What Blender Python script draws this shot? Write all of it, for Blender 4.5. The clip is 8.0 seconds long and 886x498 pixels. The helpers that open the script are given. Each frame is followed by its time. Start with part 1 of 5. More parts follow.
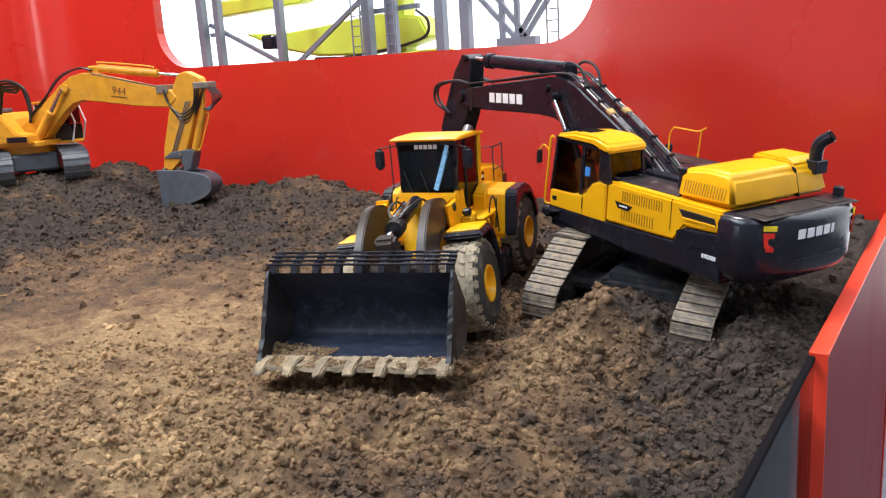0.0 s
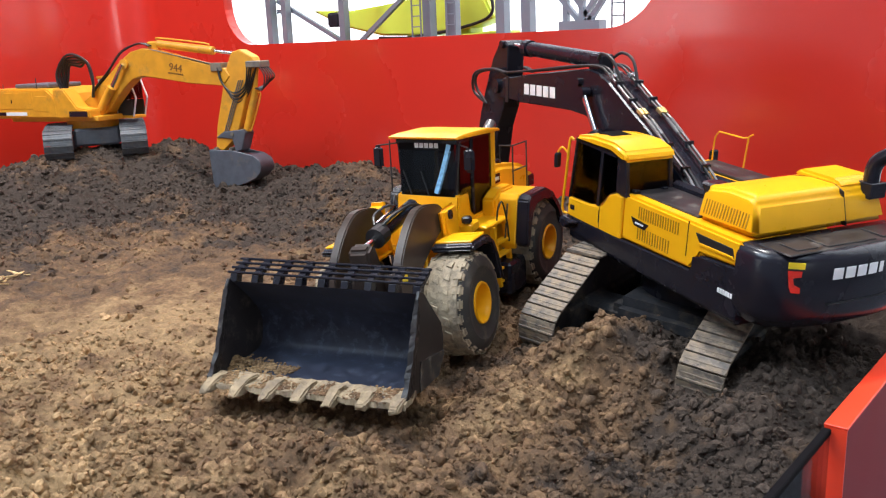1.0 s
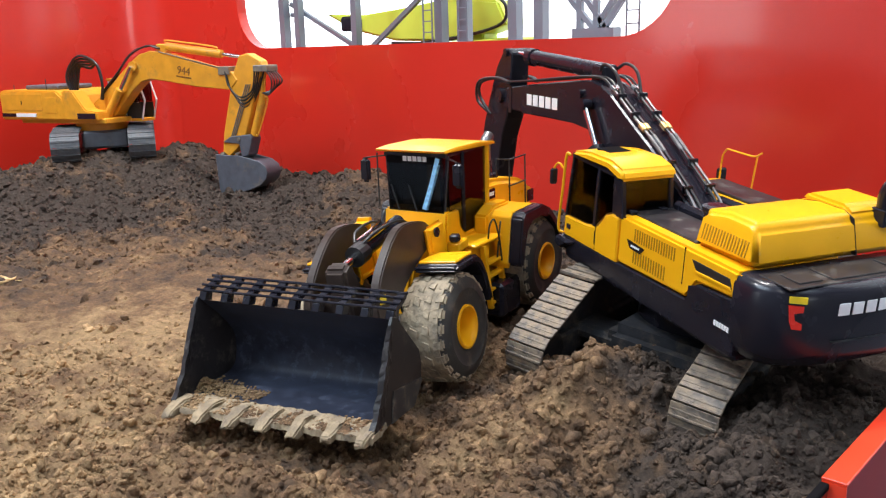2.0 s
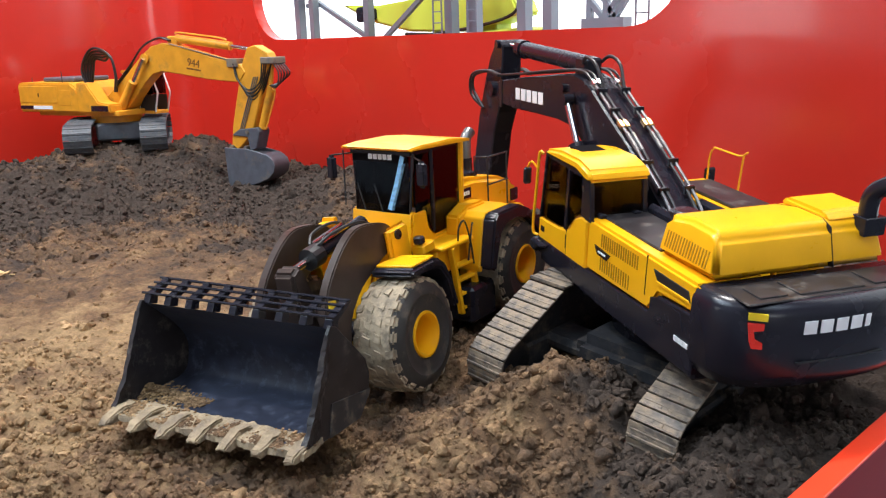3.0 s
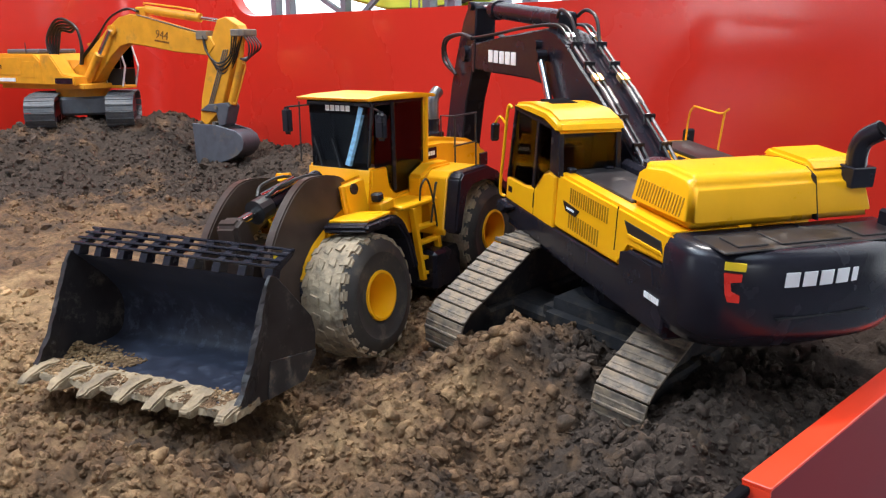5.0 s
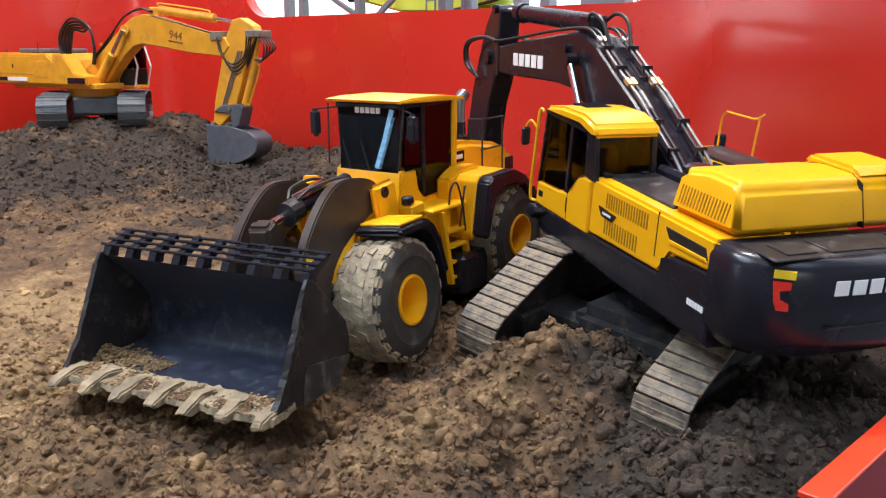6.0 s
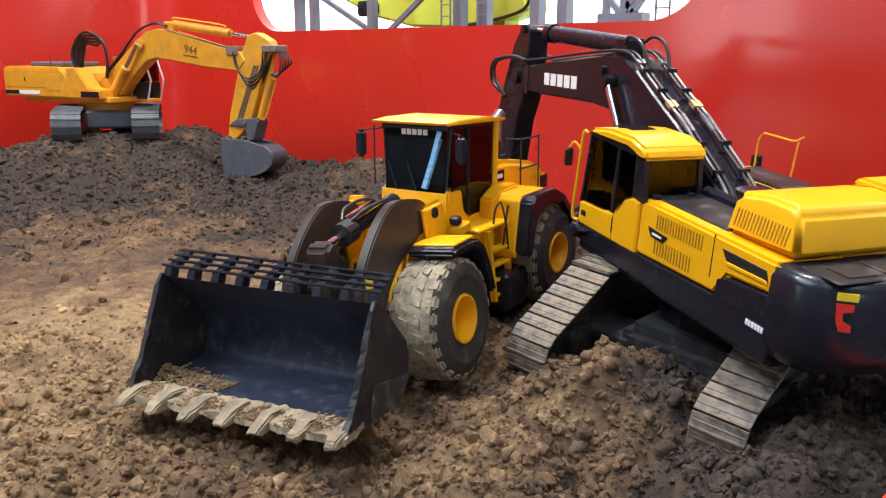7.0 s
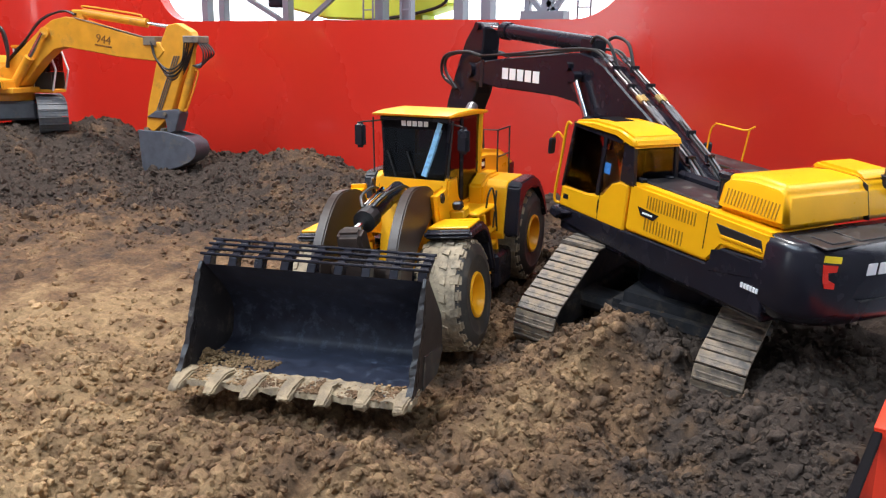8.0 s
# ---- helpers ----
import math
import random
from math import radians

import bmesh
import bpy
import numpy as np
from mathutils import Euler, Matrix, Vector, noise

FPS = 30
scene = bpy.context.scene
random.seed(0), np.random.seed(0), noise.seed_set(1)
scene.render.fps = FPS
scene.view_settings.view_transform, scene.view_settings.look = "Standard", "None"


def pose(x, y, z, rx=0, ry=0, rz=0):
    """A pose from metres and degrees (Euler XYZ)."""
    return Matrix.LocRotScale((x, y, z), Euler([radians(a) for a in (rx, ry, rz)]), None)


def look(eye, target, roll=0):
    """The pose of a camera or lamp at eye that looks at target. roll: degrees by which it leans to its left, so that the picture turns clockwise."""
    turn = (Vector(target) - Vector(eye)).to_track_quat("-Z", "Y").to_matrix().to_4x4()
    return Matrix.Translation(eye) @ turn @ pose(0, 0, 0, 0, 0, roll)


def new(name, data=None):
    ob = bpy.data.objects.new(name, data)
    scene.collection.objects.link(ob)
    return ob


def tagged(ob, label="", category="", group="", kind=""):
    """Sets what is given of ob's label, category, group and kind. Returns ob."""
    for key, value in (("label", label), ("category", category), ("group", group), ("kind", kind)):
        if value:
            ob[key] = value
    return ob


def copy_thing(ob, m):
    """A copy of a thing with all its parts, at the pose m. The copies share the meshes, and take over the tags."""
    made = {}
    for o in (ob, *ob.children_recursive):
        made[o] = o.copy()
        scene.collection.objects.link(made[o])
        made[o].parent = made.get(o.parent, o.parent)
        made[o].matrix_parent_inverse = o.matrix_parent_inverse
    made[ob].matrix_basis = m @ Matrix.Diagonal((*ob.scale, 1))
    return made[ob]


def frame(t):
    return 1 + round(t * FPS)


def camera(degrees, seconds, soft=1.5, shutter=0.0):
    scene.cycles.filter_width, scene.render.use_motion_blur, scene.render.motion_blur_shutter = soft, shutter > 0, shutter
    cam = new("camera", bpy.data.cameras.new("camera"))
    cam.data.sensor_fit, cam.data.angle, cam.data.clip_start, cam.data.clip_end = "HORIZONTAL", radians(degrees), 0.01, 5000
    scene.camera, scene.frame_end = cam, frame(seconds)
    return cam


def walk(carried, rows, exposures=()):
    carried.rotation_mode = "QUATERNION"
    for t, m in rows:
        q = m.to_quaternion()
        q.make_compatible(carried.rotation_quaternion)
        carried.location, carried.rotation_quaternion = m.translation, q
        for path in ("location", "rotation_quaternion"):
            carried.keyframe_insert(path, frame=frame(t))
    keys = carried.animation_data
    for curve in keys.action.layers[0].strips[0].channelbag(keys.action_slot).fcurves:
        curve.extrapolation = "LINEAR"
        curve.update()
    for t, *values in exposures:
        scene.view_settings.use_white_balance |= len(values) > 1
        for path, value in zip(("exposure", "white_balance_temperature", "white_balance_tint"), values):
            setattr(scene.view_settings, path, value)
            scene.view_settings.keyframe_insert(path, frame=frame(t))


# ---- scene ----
cam = camera(55.4, 8.0, soft=1.2)
METRES, EYE, TILT, LEAN, TURN = 0.8, 0.38, -12.4, 3.3, 31.9
ROWS = [
    (0.0, 0.0, 0.0, 0.0, 0.0, 0.0, -0.0),
    (0.5, 0.0982, 0.0871, 0.0305, 3.55, -0.9, -1.13),
    (1.0, 0.1835, 0.1572, 0.0587, 7.74, -1.79, -2.86),
    (1.5, 0.2021, 0.1937, 0.0726, 8.26, -1.42, -3.58),
    (3.0, 0.344, 0.317, 0.109, 13.17, -2.58, -4.45),
    (3.5, 0.3874, 0.3424, 0.0938, 12.98, -2.18, -4.44),
    (4.0, 0.3979, 0.3691, 0.0781, 13.03, -2.1, -4.86),
    (5.5, 0.3471, 0.4134, 0.0429, 11.99, -2.17, -5.81),
    (6.0, 0.3226, 0.4031, 0.0448, 12.16, -1.98, -6.08),
    (6.5, 0.285, 0.3856, 0.048, 11.78, -1.61, -6.17),
    (7.0, 0.246, 0.3651, 0.0524, 11.22, -1.38, -6.0),
    (7.5, 0.1594, 0.3172, 0.0457, 8.07, -1.34, -5.38),
    (8.0, 0.0516, 0.2498, 0.0254, 1.33, -1.18, -4.56),
]
walk(cam, [(t, pose(0, 0, EYE, TILT, LEAN, TURN) @ pose(METRES * x, METRES * y, METRES * z, 90 + pitch, roll, yaw)) for t, x, y, z, yaw, pitch, roll in ROWS])

# ---- world and light ----
world = bpy.data.worlds.new("hall_world")
scene.world = world
world.use_nodes = True
world.node_tree.nodes["Background"].inputs[0].default_value = (0.62, 0.82, 1.0, 1)
world.node_tree.nodes["Background"].inputs[1].default_value = 0.36


def lamp(name, where, target, size, watts, colour=(1, 0.975, 0.95)):
    data = bpy.data.lights.new(name, "AREA")
    data.shape, data.size, data.energy, data.color = "DISK", size, watts, colour
    ob = new(name, data)
    ob.matrix_world = look(where, target)
    return ob


lamp("hall_spotlight", (-1.25, 1.6, 3.6), (-0.7, 1.0, 0), 0.2, 132)
lamp("hall_spotlight", (-2.4, -0.4, 3.8), (-1.2, 1.0, 0), 0.4, 72)
lamp("hall_spotlight", (1.2, -1.2, 3.8), (-0.4, 1.2, 0.3), 0.6, 13)
lamp("hall_ceiling_light", (-2.0, -2.0, 4.4), (-2.0, -2.0, 0), 3.0, 315, (0.68, 0.84, 1.0))
lamp("hall_ceiling_light", (2.0, 0.5, 4.4), (2.0, 0.5, 0), 3.0, 90, (0.68, 0.84, 1.0))


# ---- materials ----
def material(name, colour, rough=0.5, metal=0.0, vary=0.12, scale=60.0, bump=0.0, coat=0.0, dirt=None, dirt_amount=0.0, dirt_scale=25.0, spec=0.5):
    m = bpy.data.materials.new(name)
    m.use_nodes = True
    nt = m.node_tree
    b = nt.nodes["Principled BSDF"]
    tc = nt.nodes.new("ShaderNodeTexCoord")
    n1 = nt.nodes.new("ShaderNodeTexNoise")
    n1.inputs["Scale"].default_value, n1.inputs["Detail"].default_value = scale, 6
    nt.links.new(tc.outputs["Object"], n1.inputs["Vector"])
    ramp = nt.nodes.new("ShaderNodeMapRange")
    ramp.inputs["From Min"].default_value, ramp.inputs["From Max"].default_value = 0.3, 0.7
    ramp.inputs["To Min"].default_value, ramp.inputs["To Max"].default_value = 1 - vary, 1 + vary
    nt.links.new(n1.outputs["Fac"], ramp.inputs["Value"])
    mul = nt.nodes.new("ShaderNodeVectorMath")
    mul.operation = "SCALE"
    mul.inputs[0].default_value = colour
    nt.links.new(ramp.outputs["Result"], mul.inputs["Scale"])
    out = mul.outputs["Vector"]
    b.inputs["Roughness"].default_value, b.inputs["Metallic"].default_value = rough, metal
    b.inputs["Specular IOR Level"].default_value = spec
    if coat:
        b.inputs["Coat Weight"].default_value, b.inputs["Coat Roughness"].default_value = coat, 0.08
    rr = nt.nodes.new("ShaderNodeMapRange")
    rr.inputs["To Min"].default_value, rr.inputs["To Max"].default_value = max(0.02, rough - 0.1), min(1, rough + 0.12)
    nt.links.new(n1.outputs["Fac"], rr.inputs["Value"])
    rough_out = rr.outputs["Result"]
    if dirt:
        n2 = nt.nodes.new("ShaderNodeTexNoise")
        n2.inputs["Scale"].default_value, n2.inputs["Detail"].default_value, n2.inputs["Roughness"].default_value = dirt_scale, 10, 0.7
        nt.links.new(tc.outputs["Object"], n2.inputs["Vector"])
        cut = nt.nodes.new("ShaderNodeMapRange")
        cut.inputs["From Min"].default_value, cut.inputs["From Max"].default_value = 0.62 - 0.4 * dirt_amount, 0.75 - 0.3 * dirt_amount
        cut.inputs["To Max"].default_value = min(1, 0.4 + dirt_amount)
        nt.links.new(n2.outputs["Fac"], cut.inputs["Value"])
        mix = nt.nodes.new("ShaderNodeMix")
        mix.data_type = "RGBA"
        nt.links.new(cut.outputs["Result"], mix.inputs["Factor"])
        nt.links.new(out, mix.inputs["A"])
        mix.inputs["B"].default_value = (*dirt, 1)
        out = mix.outputs["Result"]
        mr = nt.nodes.new("ShaderNodeMix")
        nt.links.new(cut.outputs["Result"], mr.inputs["Factor"])
        nt.links.new(rough_out, mr.inputs["A"])
        mr.inputs["B"].default_value = 0.9
        rough_out = mr.outputs["Result"]
    nt.links.new(out, b.inputs["Base Color"])
    nt.links.new(rough_out, b.inputs["Roughness"])
    if bump:
        bp = nt.nodes.new("ShaderNodeBump")
        bp.inputs["Strength"].default_value, bp.inputs["Distance"].default_value = bump, 0.002
        nt.links.new(n1.outputs["Fac"], bp.inputs["Height"])
        nt.links.new(bp.outputs["Normal"], b.inputs["Normal"])
    return m


def glow(name, colour, strength):
    m = bpy.data.materials.new(name)
    m.use_nodes = True
    b = m.node_tree.nodes["Principled BSDF"]
    b.inputs["Base Color"].default_value = (*colour, 1)
    b.inputs["Emission Color"].default_value = (*colour, 1)
    b.inputs["Emission Strength"].default_value = strength
    return m


RED = material("red_painted_board", (0.62, 0.028, 0.016), 0.26, vary=0.07, scale=2.5, coat=0.35)
RED_DARK = material("dark_red_laminate", (0.2, 0.016, 0.022), 0.5, vary=0.08, scale=5, spec=0.12)
RED_EDGE = material("orange_red_edge", (0.85, 0.05, 0.015), 0.35, vary=0.05, scale=20)
YELLOW = material("yellow_machine_paint", (0.9, 0.425, 0.008), 0.3, vary=0.05, scale=30, coat=0.12, spec=0.28)
OCHRE = material("worn_ochre_paint", (0.76, 0.33, 0.02), 0.42, vary=0.1, scale=40, coat=0.1, dirt=(0.3, 0.17, 0.05), dirt_amount=0.15)
BLACK = material("charcoal_machine_paint", (0.013, 0.012, 0.018), 0.24, vary=0.12, scale=40, spec=0.32)
ARM_PAINT = material("brown_black_arm_paint", (0.046, 0.031, 0.025), 0.38, vary=0.25, scale=50, spec=0.3, dirt=(0.1, 0.08, 0.06), dirt_amount=0.05, dirt_scale=60)
STRIP = material("matt_black_strip", (0.008, 0.007, 0.008), 0.85, vary=0.1, spec=0.03)
PIPE = material("heat_stained_pipe", (0.22, 0.21, 0.21), 0.35, metal=0.8, vary=0.2)
# Machine yellow darkened to the shade inside a louvre slot.
LOUVRE = material("shaded_ochre_slot", (0.4, 0.19, 0.006), 0.6, vary=0.1)
MUD = material("dried_mud_crust", (0.3, 0.225, 0.14), 0.95, vary=0.4, scale=140, bump=1.0, dirt=(0.12, 0.092, 0.07), dirt_amount=0.42, dirt_scale=70)
SCUFFED = material("scuffed_grey_steel_plate", (0.035, 0.033, 0.034), 0.5, vary=0.35, scale=60, spec=0.3, dirt=(0.2, 0.16, 0.115), dirt_amount=0.28, dirt_scale=60)
INSIDE = material("dusty_navy_bucket_lining", (0.028, 0.032, 0.05), 0.45, vary=0.3, scale=70, spec=0.25, dirt=(0.105, 0.122, 0.17), dirt_amount=0.24, dirt_scale=80)
STEEL_DIRTY = material("dusty_black_steel", (0.022, 0.019, 0.02), 0.38, vary=0.35, scale=50, spec=0.28, dirt=(0.19, 0.165, 0.14), dirt_amount=0.22, dirt_scale=38)
STEEL_WORN = material("worn_muddy_steel", (0.2, 0.175, 0.15), 0.5, metal=0.25, vary=0.3, scale=90, bump=0.4, dirt=(0.27, 0.205, 0.135), dirt_amount=0.5, dirt_scale=90)
TRACK_STEEL = material("dusty_track_steel", (0.13, 0.105, 0.085), 0.55, metal=0.2, vary=0.4, scale=120, bump=0.8, dirt=(0.29, 0.215, 0.145), dirt_amount=0.45, dirt_scale=60)
TRACK_GREY = material("grey_track_steel", (0.085, 0.09, 0.1), 0.5, metal=0.2, vary=0.2, scale=120, bump=0.2, dirt=(0.16, 0.14, 0.115), dirt_amount=0.25, dirt_scale=70)
GREY_STEEL = material("blue_grey_bucket_steel", (0.105, 0.115, 0.135), 0.45, metal=0.25, vary=0.15, scale=70, dirt=(0.25, 0.2, 0.15), dirt_amount=0.15)
RUBBER = material("black_tyre_rubber", (0.032, 0.029, 0.027), 0.7, vary=0.2, scale=90, dirt=(0.15, 0.12, 0.088), dirt_amount=0.24, dirt_scale=40)
RUBBER_MUD = material("mud_caked_tyre_tread", (0.2, 0.16, 0.115), 0.95, vary=0.4, scale=150, bump=1.0, dirt=(0.345, 0.27, 0.182), dirt_amount=0.6, dirt_scale=80)
CHROME = material("chrome", (0.75, 0.75, 0.76), 0.12, metal=1.0, vary=0.05)
BRASS = material("brass_fitting", (0.7, 0.48, 0.2), 0.3, metal=1.0, vary=0.1)
HOSE = material("black_hose_rubber", (0.018, 0.017, 0.018), 0.4, vary=0.2)
WHITE = material("white_lettering", (0.85, 0.85, 0.85), 0.5, vary=0.03)
STICKER = material("yellow_warning_sticker", (0.85, 0.6, 0.02), 0.4, vary=0.05)
TAILRED = material("red_reflector", (0.75, 0.03, 0.015), 0.25, vary=0.05)
INTERIOR = material("dark_cab_interior", (0.03, 0.028, 0.027), 0.6, vary=0.2)
NUMBER_PRINT = material("faded_brown_print", (0.2, 0.075, 0.012), 0.6, vary=0.3, scale=150)
BROWN_SEAT = material("brown_cab_seat", (0.6, 0.3, 0.1), 0.6, vary=0.2)
TRUSS = material("grey_blue_steelwork", (0.2, 0.23, 0.27), 0.45, metal=0.2, vary=0.1, scale=10)
LIME = material("lime_green_crane_paint", (0.62, 0.72, 0.08), 0.4, vary=0.06, scale=12)
# Solid colour that stands for bluish light mirrored in the windscreen.
REFLECTION_BLUE = material("pale_blue_reflection", (0.3, 0.62, 0.95), 0.3, vary=0.3, scale=200)
UNDER = material("soil_caked_underframe", (0.022, 0.022, 0.025), 0.75, vary=0.3, scale=60, bump=0.5, spec=0.15, dirt=(0.085, 0.068, 0.052), dirt_amount=0.3, dirt_scale=50)
WOOD = material("split_pine", (0.62, 0.42, 0.2), 0.7, vary=0.2, scale=120)
HALL_FLOOR = material("grey_hall_carpet", (0.12, 0.13, 0.16), 0.8, vary=0.15, scale=20)
HALL_WALL = material("grey_hall_wall", (0.38, 0.4, 0.43), 0.7, vary=0.04, scale=2)
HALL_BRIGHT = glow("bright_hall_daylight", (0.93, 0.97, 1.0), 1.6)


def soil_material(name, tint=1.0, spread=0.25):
    """Dry tan flat, damp dark brown heaps; weaker light far off is painted in too."""
    m = bpy.data.materials.new(name)
    m.use_nodes = True
    nt = m.node_tree
    b = nt.nodes["Principled BSDF"]
    geo = nt.nodes.new("ShaderNodeNewGeometry")

    def tex(scale, detail, rough=0.6):
        n = nt.nodes.new("ShaderNodeTexNoise")
        n.inputs["Scale"].default_value, n.inputs["Detail"].default_value, n.inputs["Roughness"].default_value = scale, detail, rough
        nt.links.new(geo.outputs["Position"], n.inputs["Vector"])
        return n

    def rng(source, a, b2, c, d):
        n = nt.nodes.new("ShaderNodeMapRange")
        for k, v in zip(("From Min", "From Max", "To Min", "To Max"), (a, b2, c, d)):
            n.inputs[k].default_value = v
        nt.links.new(source, n.inputs["Value"])
        return n.outputs["Result"]

    def op(kind, a, b2):
        n = nt.nodes.new("ShaderNodeMath")
        n.operation = kind
        nt.links.new(a, n.inputs[0])
        nt.links.new(b2, n.inputs[1])
        return n.outputs["Value"]
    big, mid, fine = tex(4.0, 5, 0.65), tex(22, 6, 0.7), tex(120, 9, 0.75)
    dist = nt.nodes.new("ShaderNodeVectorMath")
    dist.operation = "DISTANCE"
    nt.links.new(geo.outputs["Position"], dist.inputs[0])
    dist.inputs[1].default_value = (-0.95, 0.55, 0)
    # Fade with distance: partly damp heaps, partly the lamps' fall-off put into colour.
    dry_lit = rng(dist.outputs["Value"], 0.18, 1.1, 0.74, -0.06)
    # Darker towards the barrier: the weak light there is painted into the soil.
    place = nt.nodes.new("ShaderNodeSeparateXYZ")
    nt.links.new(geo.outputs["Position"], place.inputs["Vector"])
    dry_lit = op("SUBTRACT", dry_lit, rng(place.outputs["X"], -0.42, -0.26, 0.0, 0.24))
    mixed = op("ADD", op("ADD", dry_lit, rng(big.outputs["Fac"], 0.35, 0.65, -0.3, 0.26)), rng(mid.outputs["Fac"], 0.3, 0.7, -0.34, 0.34))
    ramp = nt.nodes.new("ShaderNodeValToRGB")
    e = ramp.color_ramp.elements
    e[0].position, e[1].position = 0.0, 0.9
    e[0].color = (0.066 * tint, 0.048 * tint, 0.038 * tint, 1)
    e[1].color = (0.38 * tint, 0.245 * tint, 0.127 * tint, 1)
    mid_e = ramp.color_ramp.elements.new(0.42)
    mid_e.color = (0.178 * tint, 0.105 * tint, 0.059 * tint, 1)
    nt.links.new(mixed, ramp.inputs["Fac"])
    shade = op("MULTIPLY", rng(fine.outputs["Fac"], 0.3, 0.7, 0.55, 1.45), rng(geo.outputs["Random Per Island"], 0, 1, 1 - spread, 1 + spread))
    mul = nt.nodes.new("ShaderNodeVectorMath")
    mul.operation = "SCALE"
    nt.links.new(ramp.outputs["Color"], mul.inputs[0])
    nt.links.new(shade, mul.inputs["Scale"])
    nt.links.new(mul.outputs["Vector"], b.inputs["Base Color"])
    b.inputs["Roughness"].default_value = 0.95
    b.inputs["Specular IOR Level"].default_value = 0.2
    bp = nt.nodes.new("ShaderNodeBump")
    bp.inputs["Strength"].default_value, bp.inputs["Distance"].default_value = 1.0, 0.004
    nt.links.new(op("ADD", fine.outputs["Fac"], mid.outputs["Fac"]), bp.inputs["Height"])
    nt.links.new(bp.outputs["Normal"], b.inputs["Normal"])
    return m


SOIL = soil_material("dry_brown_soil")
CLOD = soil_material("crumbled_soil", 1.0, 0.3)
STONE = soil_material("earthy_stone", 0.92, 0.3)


def glass_material(name, tint, gloss_rough=0.03, ior=1.5):
    m = bpy.data.materials.new(name)
    m.use_nodes = True
    nt = m.node_tree
    nt.nodes.remove(nt.nodes["Principled BSDF"])
    tr, gl = nt.nodes.new("ShaderNodeBsdfTransparent"), nt.nodes.new("ShaderNodeBsdfGlossy")
    tr.inputs["Color"].default_value = (*tint, 1)
    gl.inputs["Roughness"].default_value = gloss_rough
    fr = nt.nodes.new("ShaderNodeFresnel")
    fr.inputs["IOR"].default_value = ior
    mix = nt.nodes.new("ShaderNodeMixShader")
    nt.links.new(fr.outputs["Fac"], mix.inputs["Fac"])
    nt.links.new(tr.outputs["BSDF"], mix.inputs[1])
    nt.links.new(gl.outputs["BSDF"], mix.inputs[2])
    nt.links.new(mix.outputs["Shader"], nt.nodes["Material Output"].inputs["Surface"])
    return m


GLASS = glass_material("tinted_cab_glass", (0.3, 0.3, 0.34), ior=1.4)
CLEAR = glass_material("brown_tinted_cab_glass", (0.85, 0.78, 0.72), ior=1.3)
PANE = glass_material("clear_barrier_glass", (0.7, 0.78, 0.9), ior=1.1)


# ---- mesh helpers ----
def mesh_object(name, bm, mat, parent=None, label="", smooth=False):
    me = bpy.data.meshes.new(name)
    bmesh.ops.recalc_face_normals(bm, faces=bm.faces)
    if smooth:
        for f in bm.faces:
            f.smooth = True
    bm.to_mesh(me)
    if smooth:
        me.set_sharp_from_angle(angle=radians(42))
    bm.free()
    me.materials.append(mat)
    ob = new(name, me)
    if parent is not None:
        ob.parent = parent
    if label:
        tagged(ob, label)
    return ob


def part(name, bm, mat, parent, label="", smooth=False):
    return mesh_object(name, bm, mat, parent, label, smooth)


def thing(name, m, label, category, group="", kind=""):
    ob = new(name)
    ob.empty_display_size = 0.02
    ob.matrix_world = m
    return tagged(ob, label, category, group, kind)


def soften(bm, width, segments=1, angle=30):
    edges = [e for e in bm.edges if len(e.link_faces) == 2 and e.calc_face_angle(0) > radians(angle)]
    if width > 0 and edges:
        bmesh.ops.bevel(bm, geom=edges, offset=width, segments=segments, affect="EDGES", clamp_overlap=True)
    return bm


def box(x0, x1, y0, y1, z0, z1, bevel=0.0, segments=1, bm=None):
    bm2 = bmesh.new()
    bmesh.ops.create_cube(bm2, size=1)
    for v in bm2.verts:
        v.co = Vector((x0 + (v.co.x + 0.5) * (x1 - x0), y0 + (v.co.y + 0.5) * (y1 - y0), z0 + (v.co.z + 0.5) * (z1 - z0)))
    soften(bm2, bevel, segments)
    return join(bm, bm2)


def join(bm, other):
    if bm is None:
        return other
    me = bpy.data.meshes.new("join")
    other.to_mesh(me)
    other.free()
    bm.from_mesh(me)
    bpy.data.meshes.remove(me)
    return bm


def prism(points, a, b, axis="y", bevel=0.0, segments=1, bm=None):
    """A profile of 2D points swept from a to b along an axis: y takes (x, z), x takes (y, z), z takes (x, y)."""
    bm2 = bmesh.new()

    def at(p, s):
        if axis == "y":
            return (p[0], s, p[1])
        return (s, p[0], p[1]) if axis == "x" else (p[0], p[1], s)
    lo, hi = [bm2.verts.new(at(p, a)) for p in points], [bm2.verts.new(at(p, b)) for p in points]
    n = len(points)
    bm2.faces.new(lo)
    bm2.faces.new(hi)
    for i in range(n):
        bm2.faces.new((lo[i], lo[(i + 1) % n], hi[(i + 1) % n], hi[i]))
    bmesh.ops.recalc_face_normals(bm2, faces=bm2.faces)
    soften(bm2, bevel, segments)
    return join(bm, bm2)


